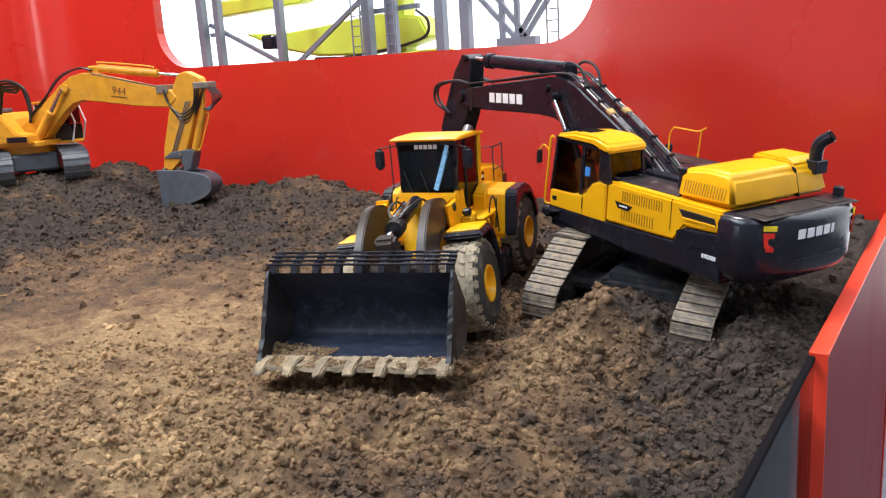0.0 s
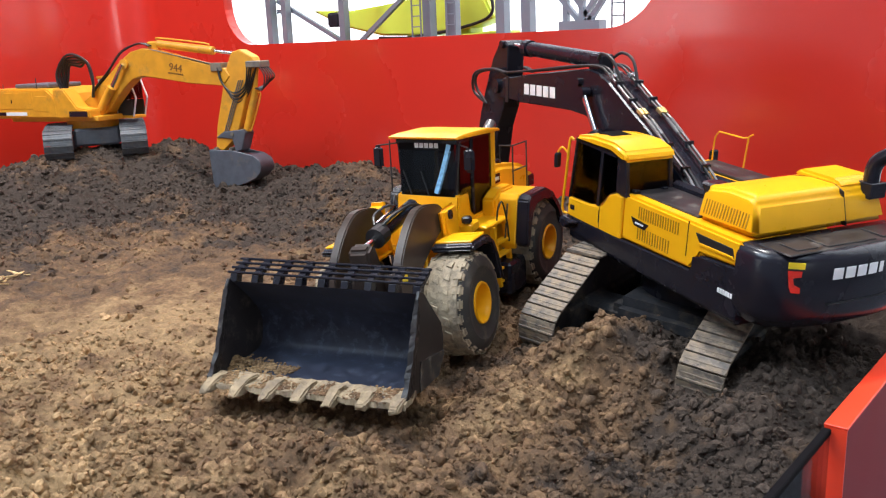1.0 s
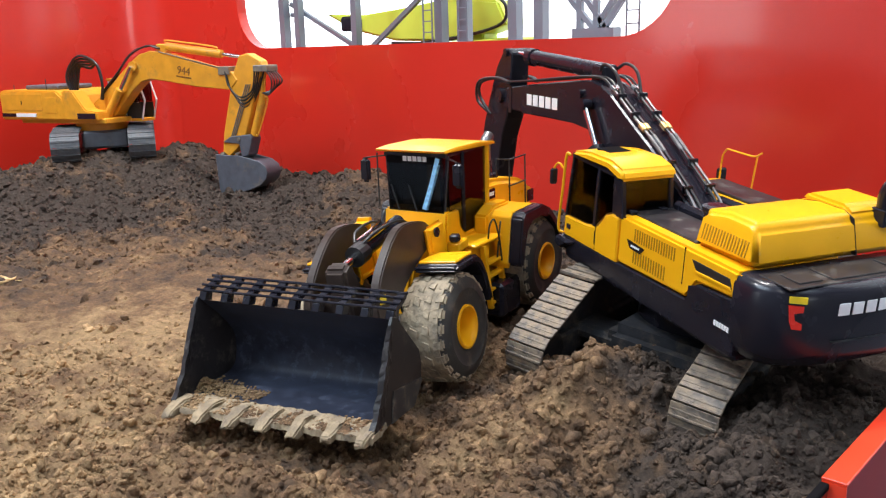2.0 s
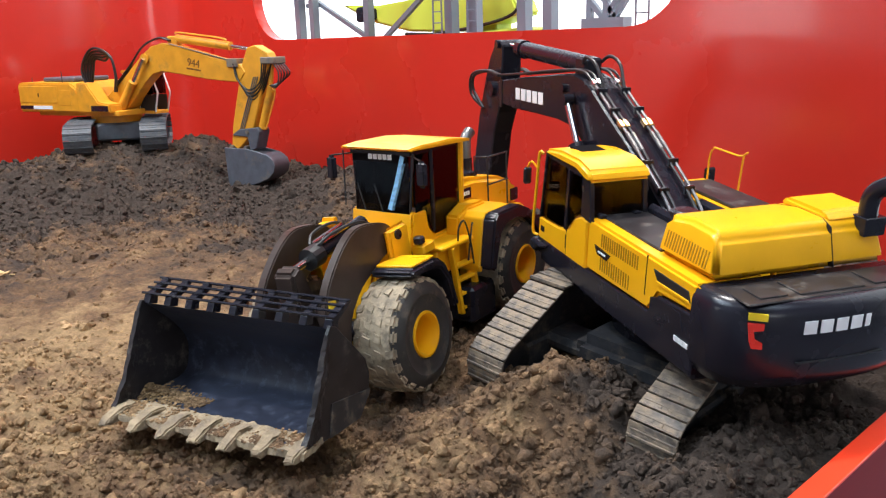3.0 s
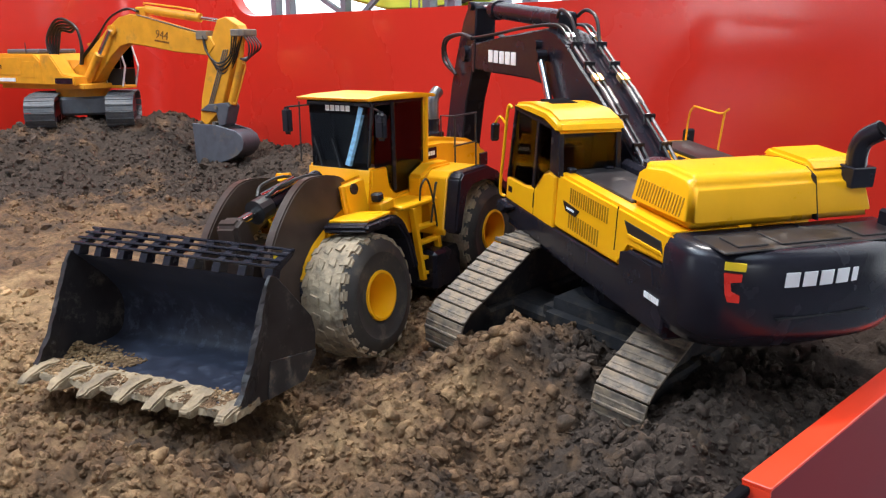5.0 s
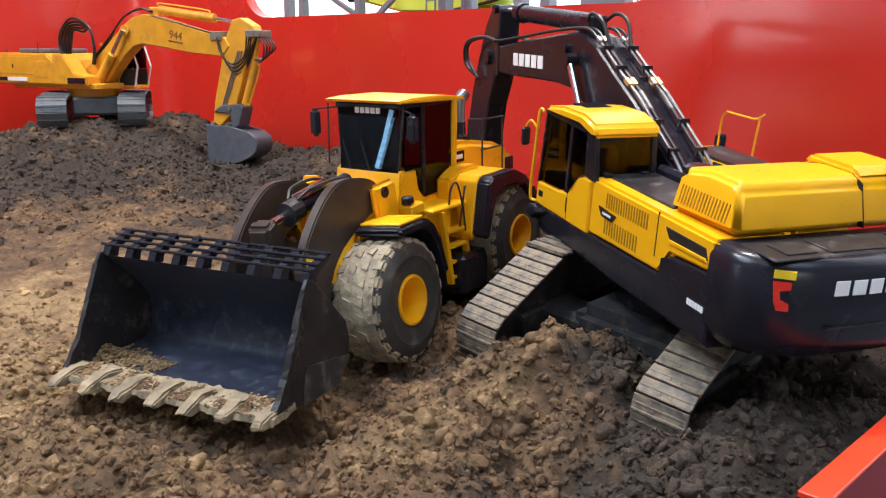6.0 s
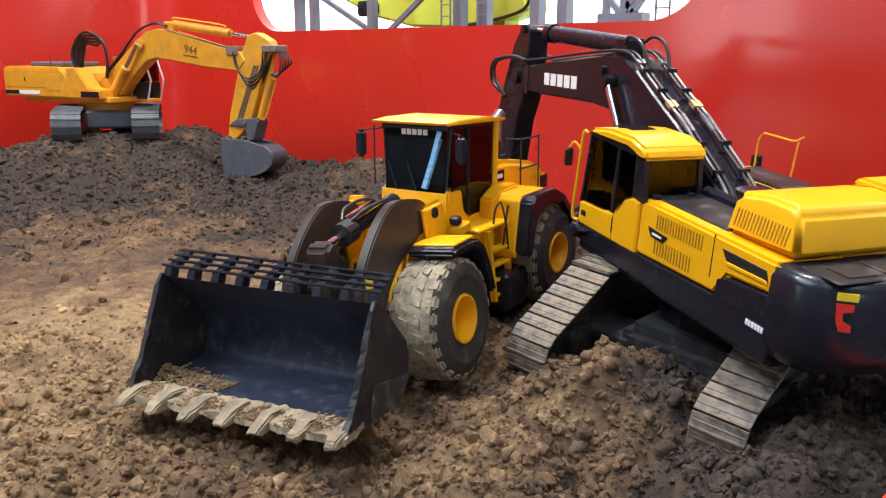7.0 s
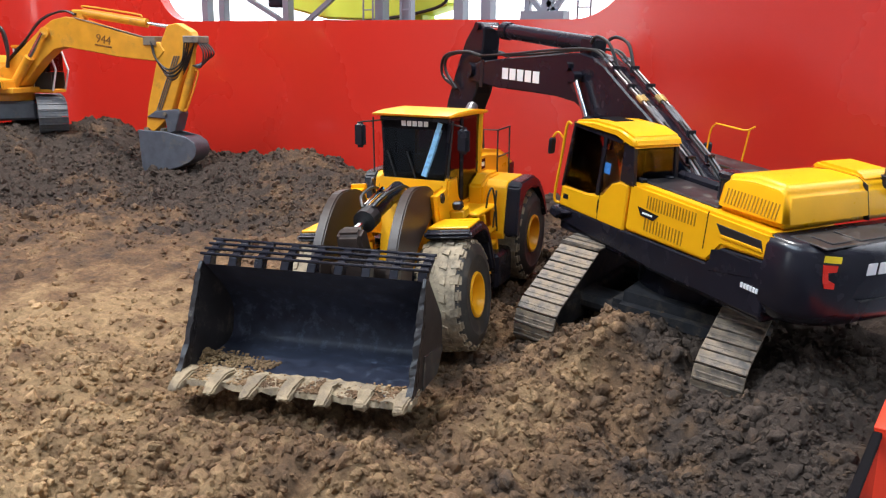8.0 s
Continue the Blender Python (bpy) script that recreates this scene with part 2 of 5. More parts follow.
def tube(points, radius, sides=8, bm=None, taper=None):
    """A round bar along 3D points."""
    bm2 = bmesh.new()
    pts = [Vector(p) for p in points]
    rings, up = [], None
    for i, p in enumerate(pts):
        d = (pts[min(i + 1, len(pts) - 1)] - pts[max(i - 1, 0)]).normalized()
        if up is None:
            up = d.orthogonal().normalized()
        up = (up - d * up.dot(d)).normalized()
        side = d.cross(up)
        r = radius if taper is None else radius + (taper - radius) * i / (len(pts) - 1)
        rings.append([bm2.verts.new(p + (up * math.cos(2 * math.pi * k / sides) + side * math.sin(2 * math.pi * k / sides)) * r) for k in range(sides)])
    for a, b in zip(rings, rings[1:]):
        for k in range(sides):
            bm2.faces.new((a[k], a[(k + 1) % sides], b[(k + 1) % sides], b[k]))
    bm2.faces.new(rings[0])
    bm2.faces.new(rings[-1])
    return join(bm, bm2)


def arc(points, steps=6):
    """A smooth curve through 3D points."""
    p = [Vector(q) for q in points]
    p = [2 * p[0] - p[1]] + p + [2 * p[-1] - p[-2]]
    out = []
    for i in range(1, len(p) - 2):
        for s in range(steps):
            t = s / steps
            out.append(0.5 * ((2 * p[i]) + (p[i + 1] - p[i - 1]) * t + (2 * p[i - 1] - 5 * p[i] + 4 * p[i + 1] - p[i + 2]) * t * t + (3 * p[i] - p[i - 1] - 3 * p[i + 1] + p[i + 2]) * t ** 3))
    return out + [p[-2]]


def lathe(profile, axis="y", steps=32, bm=None, capped=True):
    """A profile of (along, radius) turned round an axis through the origin."""
    bm2 = bmesh.new()
    rings = []
    for a, r in profile:
        ring = []
        for k in range(steps):
            c, s = math.cos(2 * math.pi * k / steps) * r, math.sin(2 * math.pi * k / steps) * r
            ring.append(bm2.verts.new((c, a, s) if axis == "y" else (c, s, a) if axis == "z" else (a, c, s)))
        rings.append(ring)
    for a, b in zip(rings, rings[1:]):
        for k in range(steps):
            bm2.faces.new((a[k], a[(k + 1) % steps], b[(k + 1) % steps], b[k]))
    if capped:
        bm2.faces.new(rings[0])
        bm2.faces.new(rings[-1])
    return join(bm, bm2)


def moved(bm, m):
    bmesh.ops.transform(bm, matrix=m, verts=bm.verts)
    return bm


# ---- the display box ----
BACK, LEFT, RAIL = 1.72, -2.53, -0.1315
WALL_TOP = 1.35


def rounded_rect(x0, x1, z0, z1, r, steps=10):
    pts = []
    for cx, cz, a0 in ((x1 - r, z1 - r, 0), (x0 + r, z1 - r, 90), (x0 + r, z0 + r, 180), (x1 - r, z0 + r, 270)):
        for k in range(steps + 1):
            a = radians(a0 + 90 * k / steps)
            pts.append((cx + r * math.cos(a), cz + r * math.sin(a)))
    return pts


def wall_with_window(name, x0, x1, z0, z1, y0, y1, hole, mat):
    """An upright board with a rounded opening through it."""
    bm = bmesh.new()
    n = len(hole)
    cx, cz = sum(p[0] for p in hole) / n, sum(p[1] for p in hole) / n
    outer = []
    for px, pz in hole:
        dx, dz = px - cx, pz - cz
        s = min([(x1 - cx) / dx if dx > 1e-6 else 9e9, (x0 - cx) / dx if dx < -1e-6 else 9e9, (z1 - cz) / dz if dz > 1e-6 else 9e9, (z0 - cz) / dz if dz < -1e-6 else 9e9])
        outer.append((cx + dx * s, cz + dz * s))
    corners = [(x1, z1), (x0, z1), (x0, z0), (x1, z0)]
    for c in corners:
        k = min(range(n), key=lambda i: (outer[i][0] - c[0]) ** 2 + (outer[i][1] - c[1]) ** 2)
        outer[k] = c
    rows = [[bm.verts.new((p[0], y, p[1])) for p in ring] for ring, y in ((outer, y0), (hole, y0), (hole, y1), (outer, y1))]
    for a, b in ((0, 1), (1, 2), (2, 3), (3, 0)):
        for k in range(n):
            bm.faces.new((rows[a][k], rows[a][(k + 1) % n], rows[b][(k + 1) % n], rows[b][k]))
    return mesh_object(name, bm, mat)


back_wall = wall_with_window("wall_back", LEFT, RAIL + 0.02, -0.9, WALL_TOP, BACK, BACK + 0.03,
                             rounded_rect(-2.05, -0.69, 0.41, 1.1, 0.12), RED)
tagged(back_wall, "glossy red painted board wall with a rounded window opening", "wall", kind="structure")
left_wall = mesh_object("wall_left", box(LEFT - 0.03, LEFT, -1.2, BACK + 0.03, -0.9, WALL_TOP), RED)
tagged(left_wall, "glossy red painted board wall behind the ochre excavator", "wall", kind="structure")

COVE = 0.14
cove = [(LEFT + 0.0005, BACK - 0.0005)] + [(LEFT + COVE - COVE * math.cos(radians(a)), BACK - COVE + COVE * math.sin(radians(a))) for a in range(0, 91, 6)]
cove = mesh_object("trim", prism([(x + 0.0003, y - 0.0003) for x, y in cove], -0.88, WALL_TOP - 0.002, "z"), RED, smooth=True)
tagged(cove, "rounded red corner where the two board walls meet", "trim", kind="structure")

rail = thing("barrier", Matrix(), "low red barrier panel with a bright orange-red top edge", "barrier", kind="structure")
TOP, END = 0.0665, 0.8975
part("panel", box(RAIL, RAIL + 0.0175, END + 0.002, BACK - 0.004, -0.9, TOP - 0.003), RED_DARK, rail, "dark red laminate barrier panel")
part("top_edge", box(RAIL - 0.0008, RAIL + 0.0183, END, BACK - 0.004, TOP - 0.0028, TOP, 0.0005), RED_EDGE, rail, "bright orange-red top edge")
part("end_edge", box(RAIL - 0.0004, RAIL + 0.0179, END, END + 0.0019, -0.9, TOP - 0.003), RED_EDGE, rail, "orange-red end edge")
glass_screen = thing("glass_screen", Matrix(), "clear glass pane with a black sealed edge beside the barrier", "glass pane", kind="structure")
pane = part("pane", box(RAIL + 0.001, RAIL + 0.005, -0.5, END - 0.001, -0.9, TOP - 0.009), PANE, glass_screen)
pane.visible_shadow = False
part("seal", box(RAIL - 0.001, RAIL + 0.006, -0.5, END - 0.001, TOP - 0.0088, TOP - 0.003, 0.001), STRIP, glass_screen, "black rubber edge seal")

plinth = mesh_object("plinth", box(LEFT, RAIL - 0.001, -0.5, BACK - 0.002, -0.9, -0.3), HALL_FLOOR)
tagged(plinth, "dark plinth that carries the soil of the display", "plinth", kind="structure")

# ---- soil ----
MOUNDS = (
    (-0.58, 0.58, 0.026, 0.16, 0.15), (-0.405, 0.975, 0.066, 0.048, 0.042), (-0.36, 0.92, -0.026, 0.05, 0.03), (-0.44, 0.83, 0.016, 0.06, 0.05),
    (-0.65, 1.25, 0.042, 0.15, 0.13), (-0.38, 1.2, 0.02, 0.12, 0.15), (-0.22, 0.98, 0.022, 0.05, 0.05), (-0.2, 1.5, 0.075, 0.2, 0.22),
    (-1.5, 1.68, 0.07, 0.25, 0.14), (-0.8, 1.72, 0.05, 0.25, 0.15), (-2.12, 1.33, 0.145, 0.27, 0.27), (-1.95, 1.48, 0.05, 0.07, 0.07),
    (-2.2, 1.0, 0.03, 0.2, 0.12), (-1.75, 1.3, 0.02, 0.08, 0.06), (-0.8, 0.40, 0.02, 0.12, 0.1), (-0.52, 0.70, -0.02, 0.05, 0.03),
    (-1.25, 1.5, 0.03, 0.1, 0.08), (-0.33, 0.8, 0.012, 0.05, 0.04), (-0.36, 1.09, 0.04, 0.06, 0.06), (-0.27, 0.87, -0.015, 0.05, 0.03), (-0.5, 0.79, -0.012, 0.03, 0.03), (-0.6, 0.68, -0.02, 0.06, 0.03), (-0.14, 1.15, 0.02, 0.06, 0.2),
    (-0.425, 0.895, 0.024, 0.035, 0.03), (-0.475, 0.655, 0.03, 0.07, 0.035), (-0.57, 1.03, 0.03, 0.045, 0.05), (-0.372, 0.946, -0.022, 0.018, 0.018), (-1.8, 1.25, -0.04, 0.1, 0.1), (-1.45, 1.57, 0.03, 0.15, 0.1), (-1.5, 1.15, 0.012, 0.15, 0.2), (-0.2, 1.05, 0.014, 0.05, 0.05),
    (-0.51, 0.8, -0.012, 0.025, 0.02), (-0.3, 0.895, -0.012, 0.03, 0.025),
)


def roughness_at(x, y):
    """0 on the driven flat, 1 on the dug and heaped soil."""
    flat = math.exp(-(((x + 1.15) / 0.42) ** 2 + ((y - 0.95) / 0.3) ** 2))
    return 1 - 0.75 * flat


def height(x, y):
    z = sum(a * math.exp(-0.5 * (((x - cx) / sx) ** 2 + ((y - cy) / sy) ** 2)) for cx, cy, a, sx, sy in MOUNDS)
    r = roughness_at(x, y)
    z += r * 0.014 * noise.noise((x * 9, y * 9, 1.7)) + r * 0.015 * noise.noise((x * 22, y * 22, 5.1)) + r * 0.012 * abs(noise.noise((x * 38, y * 38, 7.7)))
    z += (0.25 + 0.75 * r) * 0.008 * noise.noise((x * 70, y * 70, 9.3)) + (0.3 + 0.7 * r) * 0.004 * noise.noise((x * 150, y * 170, 2.2))
    return z


def build_ground():
    xs, ys = np.linspace(LEFT, RAIL - 0.001, 470), np.linspace(-0.5, BACK, 430)
    verts = [(x, y, height(x, y)) for y in ys for x in xs]
    n, rows = len(xs), len(ys)
    faces = [(j * n + i, j * n + i + 1, (j + 1) * n + i + 1, (j + 1) * n + i) for j in range(rows - 1) for i in range(n - 1)]
    base = len(verts)
    rim = [i for i in range(n)] + [j * n + n - 1 for j in range(1, rows)] + [(rows - 1) * n + i for i in range(n - 2, -1, -1)] + [j * n for j in range(rows - 2, 0, -1)]
    verts += [(verts[k][0], verts[k][1], -0.3) for k in rim]
    for k in range(len(rim)):
        a, b = k, (k + 1) % len(rim)
        faces.append((rim[b], rim[a], base + a, base + b))
    me = bpy.data.meshes.new("ground")
    me.from_pydata(verts, [], faces)
    me.polygons.foreach_set("use_smooth", [True] * len(me.polygons))
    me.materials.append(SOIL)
    return tagged(new("ground", me), "heaped dry brown soil with clods filling the display box", "soil", kind="structure")


ground = build_ground()


def pebble_shape(seed, subdivisions, squash=0.75):
    bm = bmesh.new()
    bmesh.ops.create_icosphere(bm, subdivisions=subdivisions, radius=1)
    for v in bm.verts:
        k = 1 + 0.42 * noise.noise(v.co * 1.3 + Vector((seed * 7.1, 0, 0))) + 0.36 * noise.noise(v.co * 2.9 + Vector((0, seed * 3.3, 0))) + 0.2 * noise.noise(v.co * 6.3 + Vector((0, 0, seed * 2.7)))
        v.co = Vector((v.co.x * k, v.co.y * k * (0.8 + 0.03 * (seed % 5)), v.co.z * k * squash))
    co, fa = np.array([v.co[:] for v in bm.verts]), [[v.index for v in f.verts] for f in bm.faces]
    bm.free()
    return co, np.array(fa)


def scatter_clods():
    rng = np.random.default_rng(4)
    shapes = [pebble_shape(s, 1) for s in range(6)], [pebble_shape(s, 2) for s in range(6)]
    all_v, all_f, base = [], [], 0
    made = 0
    while made < 56000:
        bank = made >= 44000
        if bank:
            x, y = rng.uniform(LEFT + 0.01, -0.55), rng.uniform(0.85, BACK - 0.01)
        elif rng.random() < 0.66:
            x, y = rng.uniform(-1.15, RAIL - 0.012), rng.uniform(0.3, 1.15)
        else:
            x, y = rng.uniform(LEFT + 0.01, RAIL - 0.01), rng.uniform(0.2, BACK - 0.01)
        patch = 0.5 + 0.5 * noise.noise((x * 6, y * 6, 3.3))
        if rng.random() > (0.03 + 0.97 * roughness_at(x, y) ** 3) * (0.35 + 0.9 * patch):
            continue
        near = math.hypot(x, y - 0.2) < 1.25
        size = min(0.0011 + rng.exponential(0.0013), 0.0085) * (1 if near else 1.45 if bank else 1.35)
        co, fa = shapes[1 if near and size > 0.0034 else 0][rng.integers(6)]
        rot = np.array(Euler(rng.uniform(0, 6.28, 3)).to_matrix())
        p = co * size @ rot.T + np.array((x, y, height(x, y) + size * 0.1))
        all_v.append(p)
        all_f.append(fa + base)
        base += len(co)
        made += 1
    me = bpy.data.meshes.new("clods")
    me.from_pydata(np.concatenate(all_v).tolist(), [], np.concatenate(all_f).tolist())
    me.materials.append(CLOD)
    return tagged(new("soil_clods", me), "loose brown soil clods and grit strewn over the ground", "soil", kind="stuff")


clods = scatter_clods()

# ---- wheel loader ----
def wheel(name, parent, m, left):
    w = new(name)
    w.parent = parent
    w.matrix_parent_inverse = Matrix()
    w.matrix_basis = m
    s = 1 if left else -1
    R, W = 0.0625, 0.05
    prof = [(-0.47, 0.385), (-0.54, 0.41), (-0.555, 0.5), (-0.57, 0.56), (-0.575, 0.68), (-0.595, 0.7), (-0.59, 0.76), (-0.575, 0.78), (-0.53, 0.9), (-0.44, 0.955), (0.44, 0.955), (0.53, 0.9), (0.575, 0.78), (0.59, 0.76), (0.595, 0.7), (0.575, 0.68), (0.57, 0.56), (0.555, 0.5), (0.54, 0.41), (0.47, 0.385)]
    part("tyre", lathe([(a * W, r * R) for a, r in prof], steps=48, capped=False), RUBBER, w, "black tyre with a dusty sidewall", True)
    bm, rng = None, random.Random(len(name))
    for k in range(22):
        for side in (-1, 1):
            a = 2 * math.pi * (k + (0.5 if side > 0 else 0)) / 22
            for y0, y1, tilt, lift in ((0.0005, W * 0.26, 0.02, 0.0), (W * 0.275, W * 0.535, -0.006, 0.004)):
                b = box(-0.0066, 0.0066, y0, y1, R * 0.9, R * 1.008 + rng.uniform(-0.0006, 0.0004), 0.0022, 2)
                for v in b.verts:
                    v.co.x += (v.co.y / W) * tilt + lift
                    if v.co.y > W * 0.42:
                        v.co.z -= 0.0036 * (v.co.y / W - 0.42) / 0.13
                    v.co += noise.noise_vector(v.co * 160 + Vector((k * 3.1, side * 7.7, 0))) * 0.0012
                if side < 0:
                    moved(b, pose(0, 0, 0, 0, 0, 180))
                bm = join(bm, moved(b, Matrix.Rotation(a, 4, "Y")))
    part("tread", bm, RUBBER_MUD, w, "mud-caked tread blocks", True)
    part("tread_band", lathe([(-0.43 * W, R * 0.5), (-0.43 * W, R * 0.989), (0.43 * W, R * 0.989), (0.43 * W, R * 0.5)], steps=48, capped=False), RUBBER_MUD, w)
    o = s * W
    part("rim", lathe([(o * 0.4, 0.0256), (o * 0.54, 0.0256), (o * 0.58, 0.0249), (o * 0.58, 0.0228), (o * 0.5, 0.0216), (o * 0.46, 0.0206), (o * 0.1, 0.0192), (o * -0.16, 0.0185), (o * -0.16, 0.0145)][:: s], steps=40, capped=False), YELLOW, w, "yellow dished wheel rim", True)
    part("hub", lathe([(o * -0.2, 0.0195), (o * -0.15, 0.0195), (o * -0.14, 0.0125), (o * 0.06, 0.0115), (o * 0.12, 0.008)][:: s], steps=28), YELLOW, w, "", True)
    for k in range(10):
        a = 2 * math.pi * k / 10
        c, d = math.cos(a) * 0.0168, math.sin(a) * 0.0168
        part("bolt", tube([(c, o * -0.16, d), (c, o * -0.09, d)], 0.0013, 6), YELLOW, w)
    return w


def marking(parent, m, length, tall, mat=WHITE, count=5, bend=0.0):
    """A row of plain bars that stands for a brand mark, in the local xz plane facing -y."""
    step = length / count
    bm = None
    for k in range(count):
        x0 = -length / 2 + k * step + step * 0.1
        bm = box(x0, x0 + step * 0.78, -0.0004, 0.0004, -tall / 2, tall / 2, 0.0002, bm=bm)
    for v in bm.verts:
        v.co.y += bend * v.co.x * v.co.x
    ob = part("marking", moved(bm, m), mat, parent, "plain pale marking bars" if mat is WHITE else "")
    return ob


def text_bm(words, size, m):
    """Built-in lettering as a thin raised mesh, centred, in the local xy plane."""
    curve = bpy.data.curves.new("lettering", "FONT")
    curve.body, curve.size, curve.extrude, curve.align_x, curve.align_y = words, size, 0.0004, "CENTER", "CENTER"
    ob = bpy.data.objects.new("lettering", curve)
    scene.collection.objects.link(ob)
    me = bpy.data.meshes.new_from_object(ob.evaluated_get(bpy.context.evaluated_depsgraph_get()))
    bm = bmesh.new()
    bm.from_mesh(me)
    for data, store in ((ob, bpy.data.objects), (curve, bpy.data.curves), (me, bpy.data.meshes)):
        store.remove(data)
    return moved(bm, m)


J = (-0.669, 1.04, 0.099)
REAR, FRONT = pose(*J, 0, 1.5, -79), pose(J[0], J[1], J[2] - 0.007, 6, 6, -74)
LEVEL = pose(J[0], J[1], J[2] - 0.007, 6, 2, -74)
BUCKET = pose(-0.608, 0.7635, 0.144, 0, 0, -70)
loader = thing("wheel_loader", REAR, "yellow model wheel loader with a black bucket lowered on the soil", "loader")
TO_FRONT = REAR.inverted() @ FRONT
TO_LEVEL = REAR.inverted() @ LEVEL
TO_BUCKET = REAR.inverted() @ BUCKET


def build_loader():
    L, F, G = loader, lambda bm: moved(bm, TO_FRONT), lambda bm: moved(bm, TO_LEVEL)
    # rear frame, hood and counterweight
    part("rear_frame", box(-0.21, -0.01, -0.045, 0.045, -0.028, 0.03, 0.004), BLACK, L)
    part("axle", tube([(-0.122, -0.07, 0), (-0.122, 0.07, 0)], 0.014, 12), BLACK, L)
    part("body", prism([(-0.055, 0.0), (-0.055, 0.078), (-0.2, 0.072), (-0.215, 0.05), (-0.212, 0.01)], -0.058, 0.058, bevel=0.004, segments=2), YELLOW, L, "yellow rear body")
    part("engine_hood", prism([(-0.05, 0.07), (-0.05, 0.124), (-0.1, 0.123), (-0.165, 0.114), (-0.203, 0.1), (-0.217, 0.07)], -0.044, 0.044, bevel=0.007, segments=3), YELLOW, L, "smooth yellow engine hood", True)
    part("hood_top", box(-0.13, -0.062, -0.028, 0.028, 0.119, 0.1255, 0.001), BLACK, L)
    part("counterweight", prism([(-0.2, -0.025), (-0.2, 0.055), (-0.228, 0.05), (-0.236, 0.01), (-0.228, -0.025)], -0.075, 0.075, bevel=0.006, segments=2), BLACK, L)
    for s in (1, -1):
        part("side_label", box(-0.088, -0.056, s * 0.0442 - 0.0004, s * 0.0442 + 0.0004, 0.1, 0.113), BLACK, L)
        marking(L, pose(-0.072, s * 0.0449, 0.1065), 0.024, 0.005)
        part("hood_grille", box(-0.205, -0.185, s * 0.0435, s * 0.0455, 0.075, 0.092, 0.001), BLACK, L)
        # wide arch over the rear wheel
        outer = [(-0.029, 0.028), (-0.04, 0.086), (-0.047, 0.0925), (-0.1, 0.0935), (-0.126, 0.083), (-0.149, 0.062), (-0.168, 0.03)]
        inner = [(-0.158, 0.027), (-0.141, 0.054), (-0.12, 0.0725), (-0.096, 0.0785), (-0.068, 0.076), (-0.055, 0.066), (-0.0475, 0.045), (-0.041, 0.022)]
        part("fender_body", prism([(-0.034, 0.02)] + outer + inner[:-1], s * 0.046, s * 0.0915, bevel=0.0012), YELLOW, L, "yellow inner fender with a flat front face")
        part("rear_fender", prism(outer + inner, s * 0.0916, s * 0.109, bevel=0.0022, segments=2), BLACK, L, "charcoal rubber-edged rear fender")
        part("side_step", prism([(-0.028, 0.06), (-0.028, 0.088), (-0.052, 0.098), (-0.09, 0.098), (-0.09, 0.06)], s * 0.044, s * 0.064, bevel=0.003, segments=2), YELLOW, L, "yellow shoulder below the cab")
        part("side_tank", box(-0.066, -0.012, s * 0.04, s * 0.092, -0.04, 0.006, 0.004), BLACK, L)
        part("grab_rail", tube(arc([(-0.038, s * 0.078, 0.08), (-0.031, s * 0.081, 0.078), (-0.022, s * 0.081, 0.04), (-0.028, s * 0.078, 0.034)]), 0.0012, 6), HOSE, L)
        part("platform", box(-0.04, 0.03, s * 0.042, s * 0.08, 0.06, 0.065, 0.0015), YELLOW, L, "yellow step platform")
        part("platform_box", box(-0.018, 0.03, s * 0.044, s * 0.072, 0.03, 0.0598, 0.002), YELLOW, L)
        for x in (0.008, -0.03):
            part("ladder_rail", prism([(x, 0.06), (x + 0.006, 0.06), (x - 0.012, -0.026), (x - 0.018, -0.026)], s * 0.075, s * 0.082, bevel=0.0005), YELLOW, L)
        for z in (0.036, 0.018, 0.0, -0.018):
            x = (z - 0.06) * 0.21
            part("rung", box(x - 0.027, x + 0.01, s * 0.073, s * 0.083, z - 0.0018, z + 0.0018, 0.0005), YELLOW, L)
        part("handrail", tube(arc([(-0.006, s * 0.077, 0.064), (-0.005, s * 0.08, 0.082), (-0.014, s * 0.082, 0.088), (-0.024, s * 0.083, 0.062), (-0.03, s * 0.083, 0.032)]), 0.0012, 6), HOSE, L)
        # guard on the engine hood
        for x in (-0.12, -0.168):
            part("guard_post", tube([(x, s * 0.05, 0.07), (x, s * 0.05, 0.146)], 0.0011, 6), HOSE, L)
        for z in (0.146, 0.11):
            part("guard_bar", tube([(-0.17, s * 0.05, z), (-0.118, s * 0.05, z)], 0.0011, 6), HOSE, L)
        part("guard_bar", tube([(-0.12, s * 0.05, 0.146), (-0.12, s * 0.03, 0.146), (-0.12, s * 0.03, 0.115)], 0.0011, 6), HOSE, L)
    part("exhaust", tube(arc([(-0.15, -0.003, 0.11), (-0.15, -0.003, 0.15), (-0.152, -0.003, 0.164), (-0.163, -0.003, 0.172)], 8), 0.0078, 14), PIPE, L, "grey curved exhaust pipe", True)
    part("exhaust_base", tube([(-0.15, -0.003, 0.108), (-0.15, -0.003, 0.138)], 0.0088, 14), BLACK, L, "", True)
    # cab
    cab = part("cab", prism([(0.038, 0.105), (0.044, 0.06), (-0.062, 0.056), (-0.066, 0.1), (-0.055, 0.096), (-0.045, 0.072), (-0.005, 0.07), (0.006, 0.082), (0.01, 0.105)], -0.046, 0.046, bevel=0.0025, segments=2), YELLOW, L, "yellow cab base with cut-out door line")
    part("cab_floor", box(-0.06, 0.036, -0.043, 0.043, 0.06, 0.069), INTERIOR, cab)
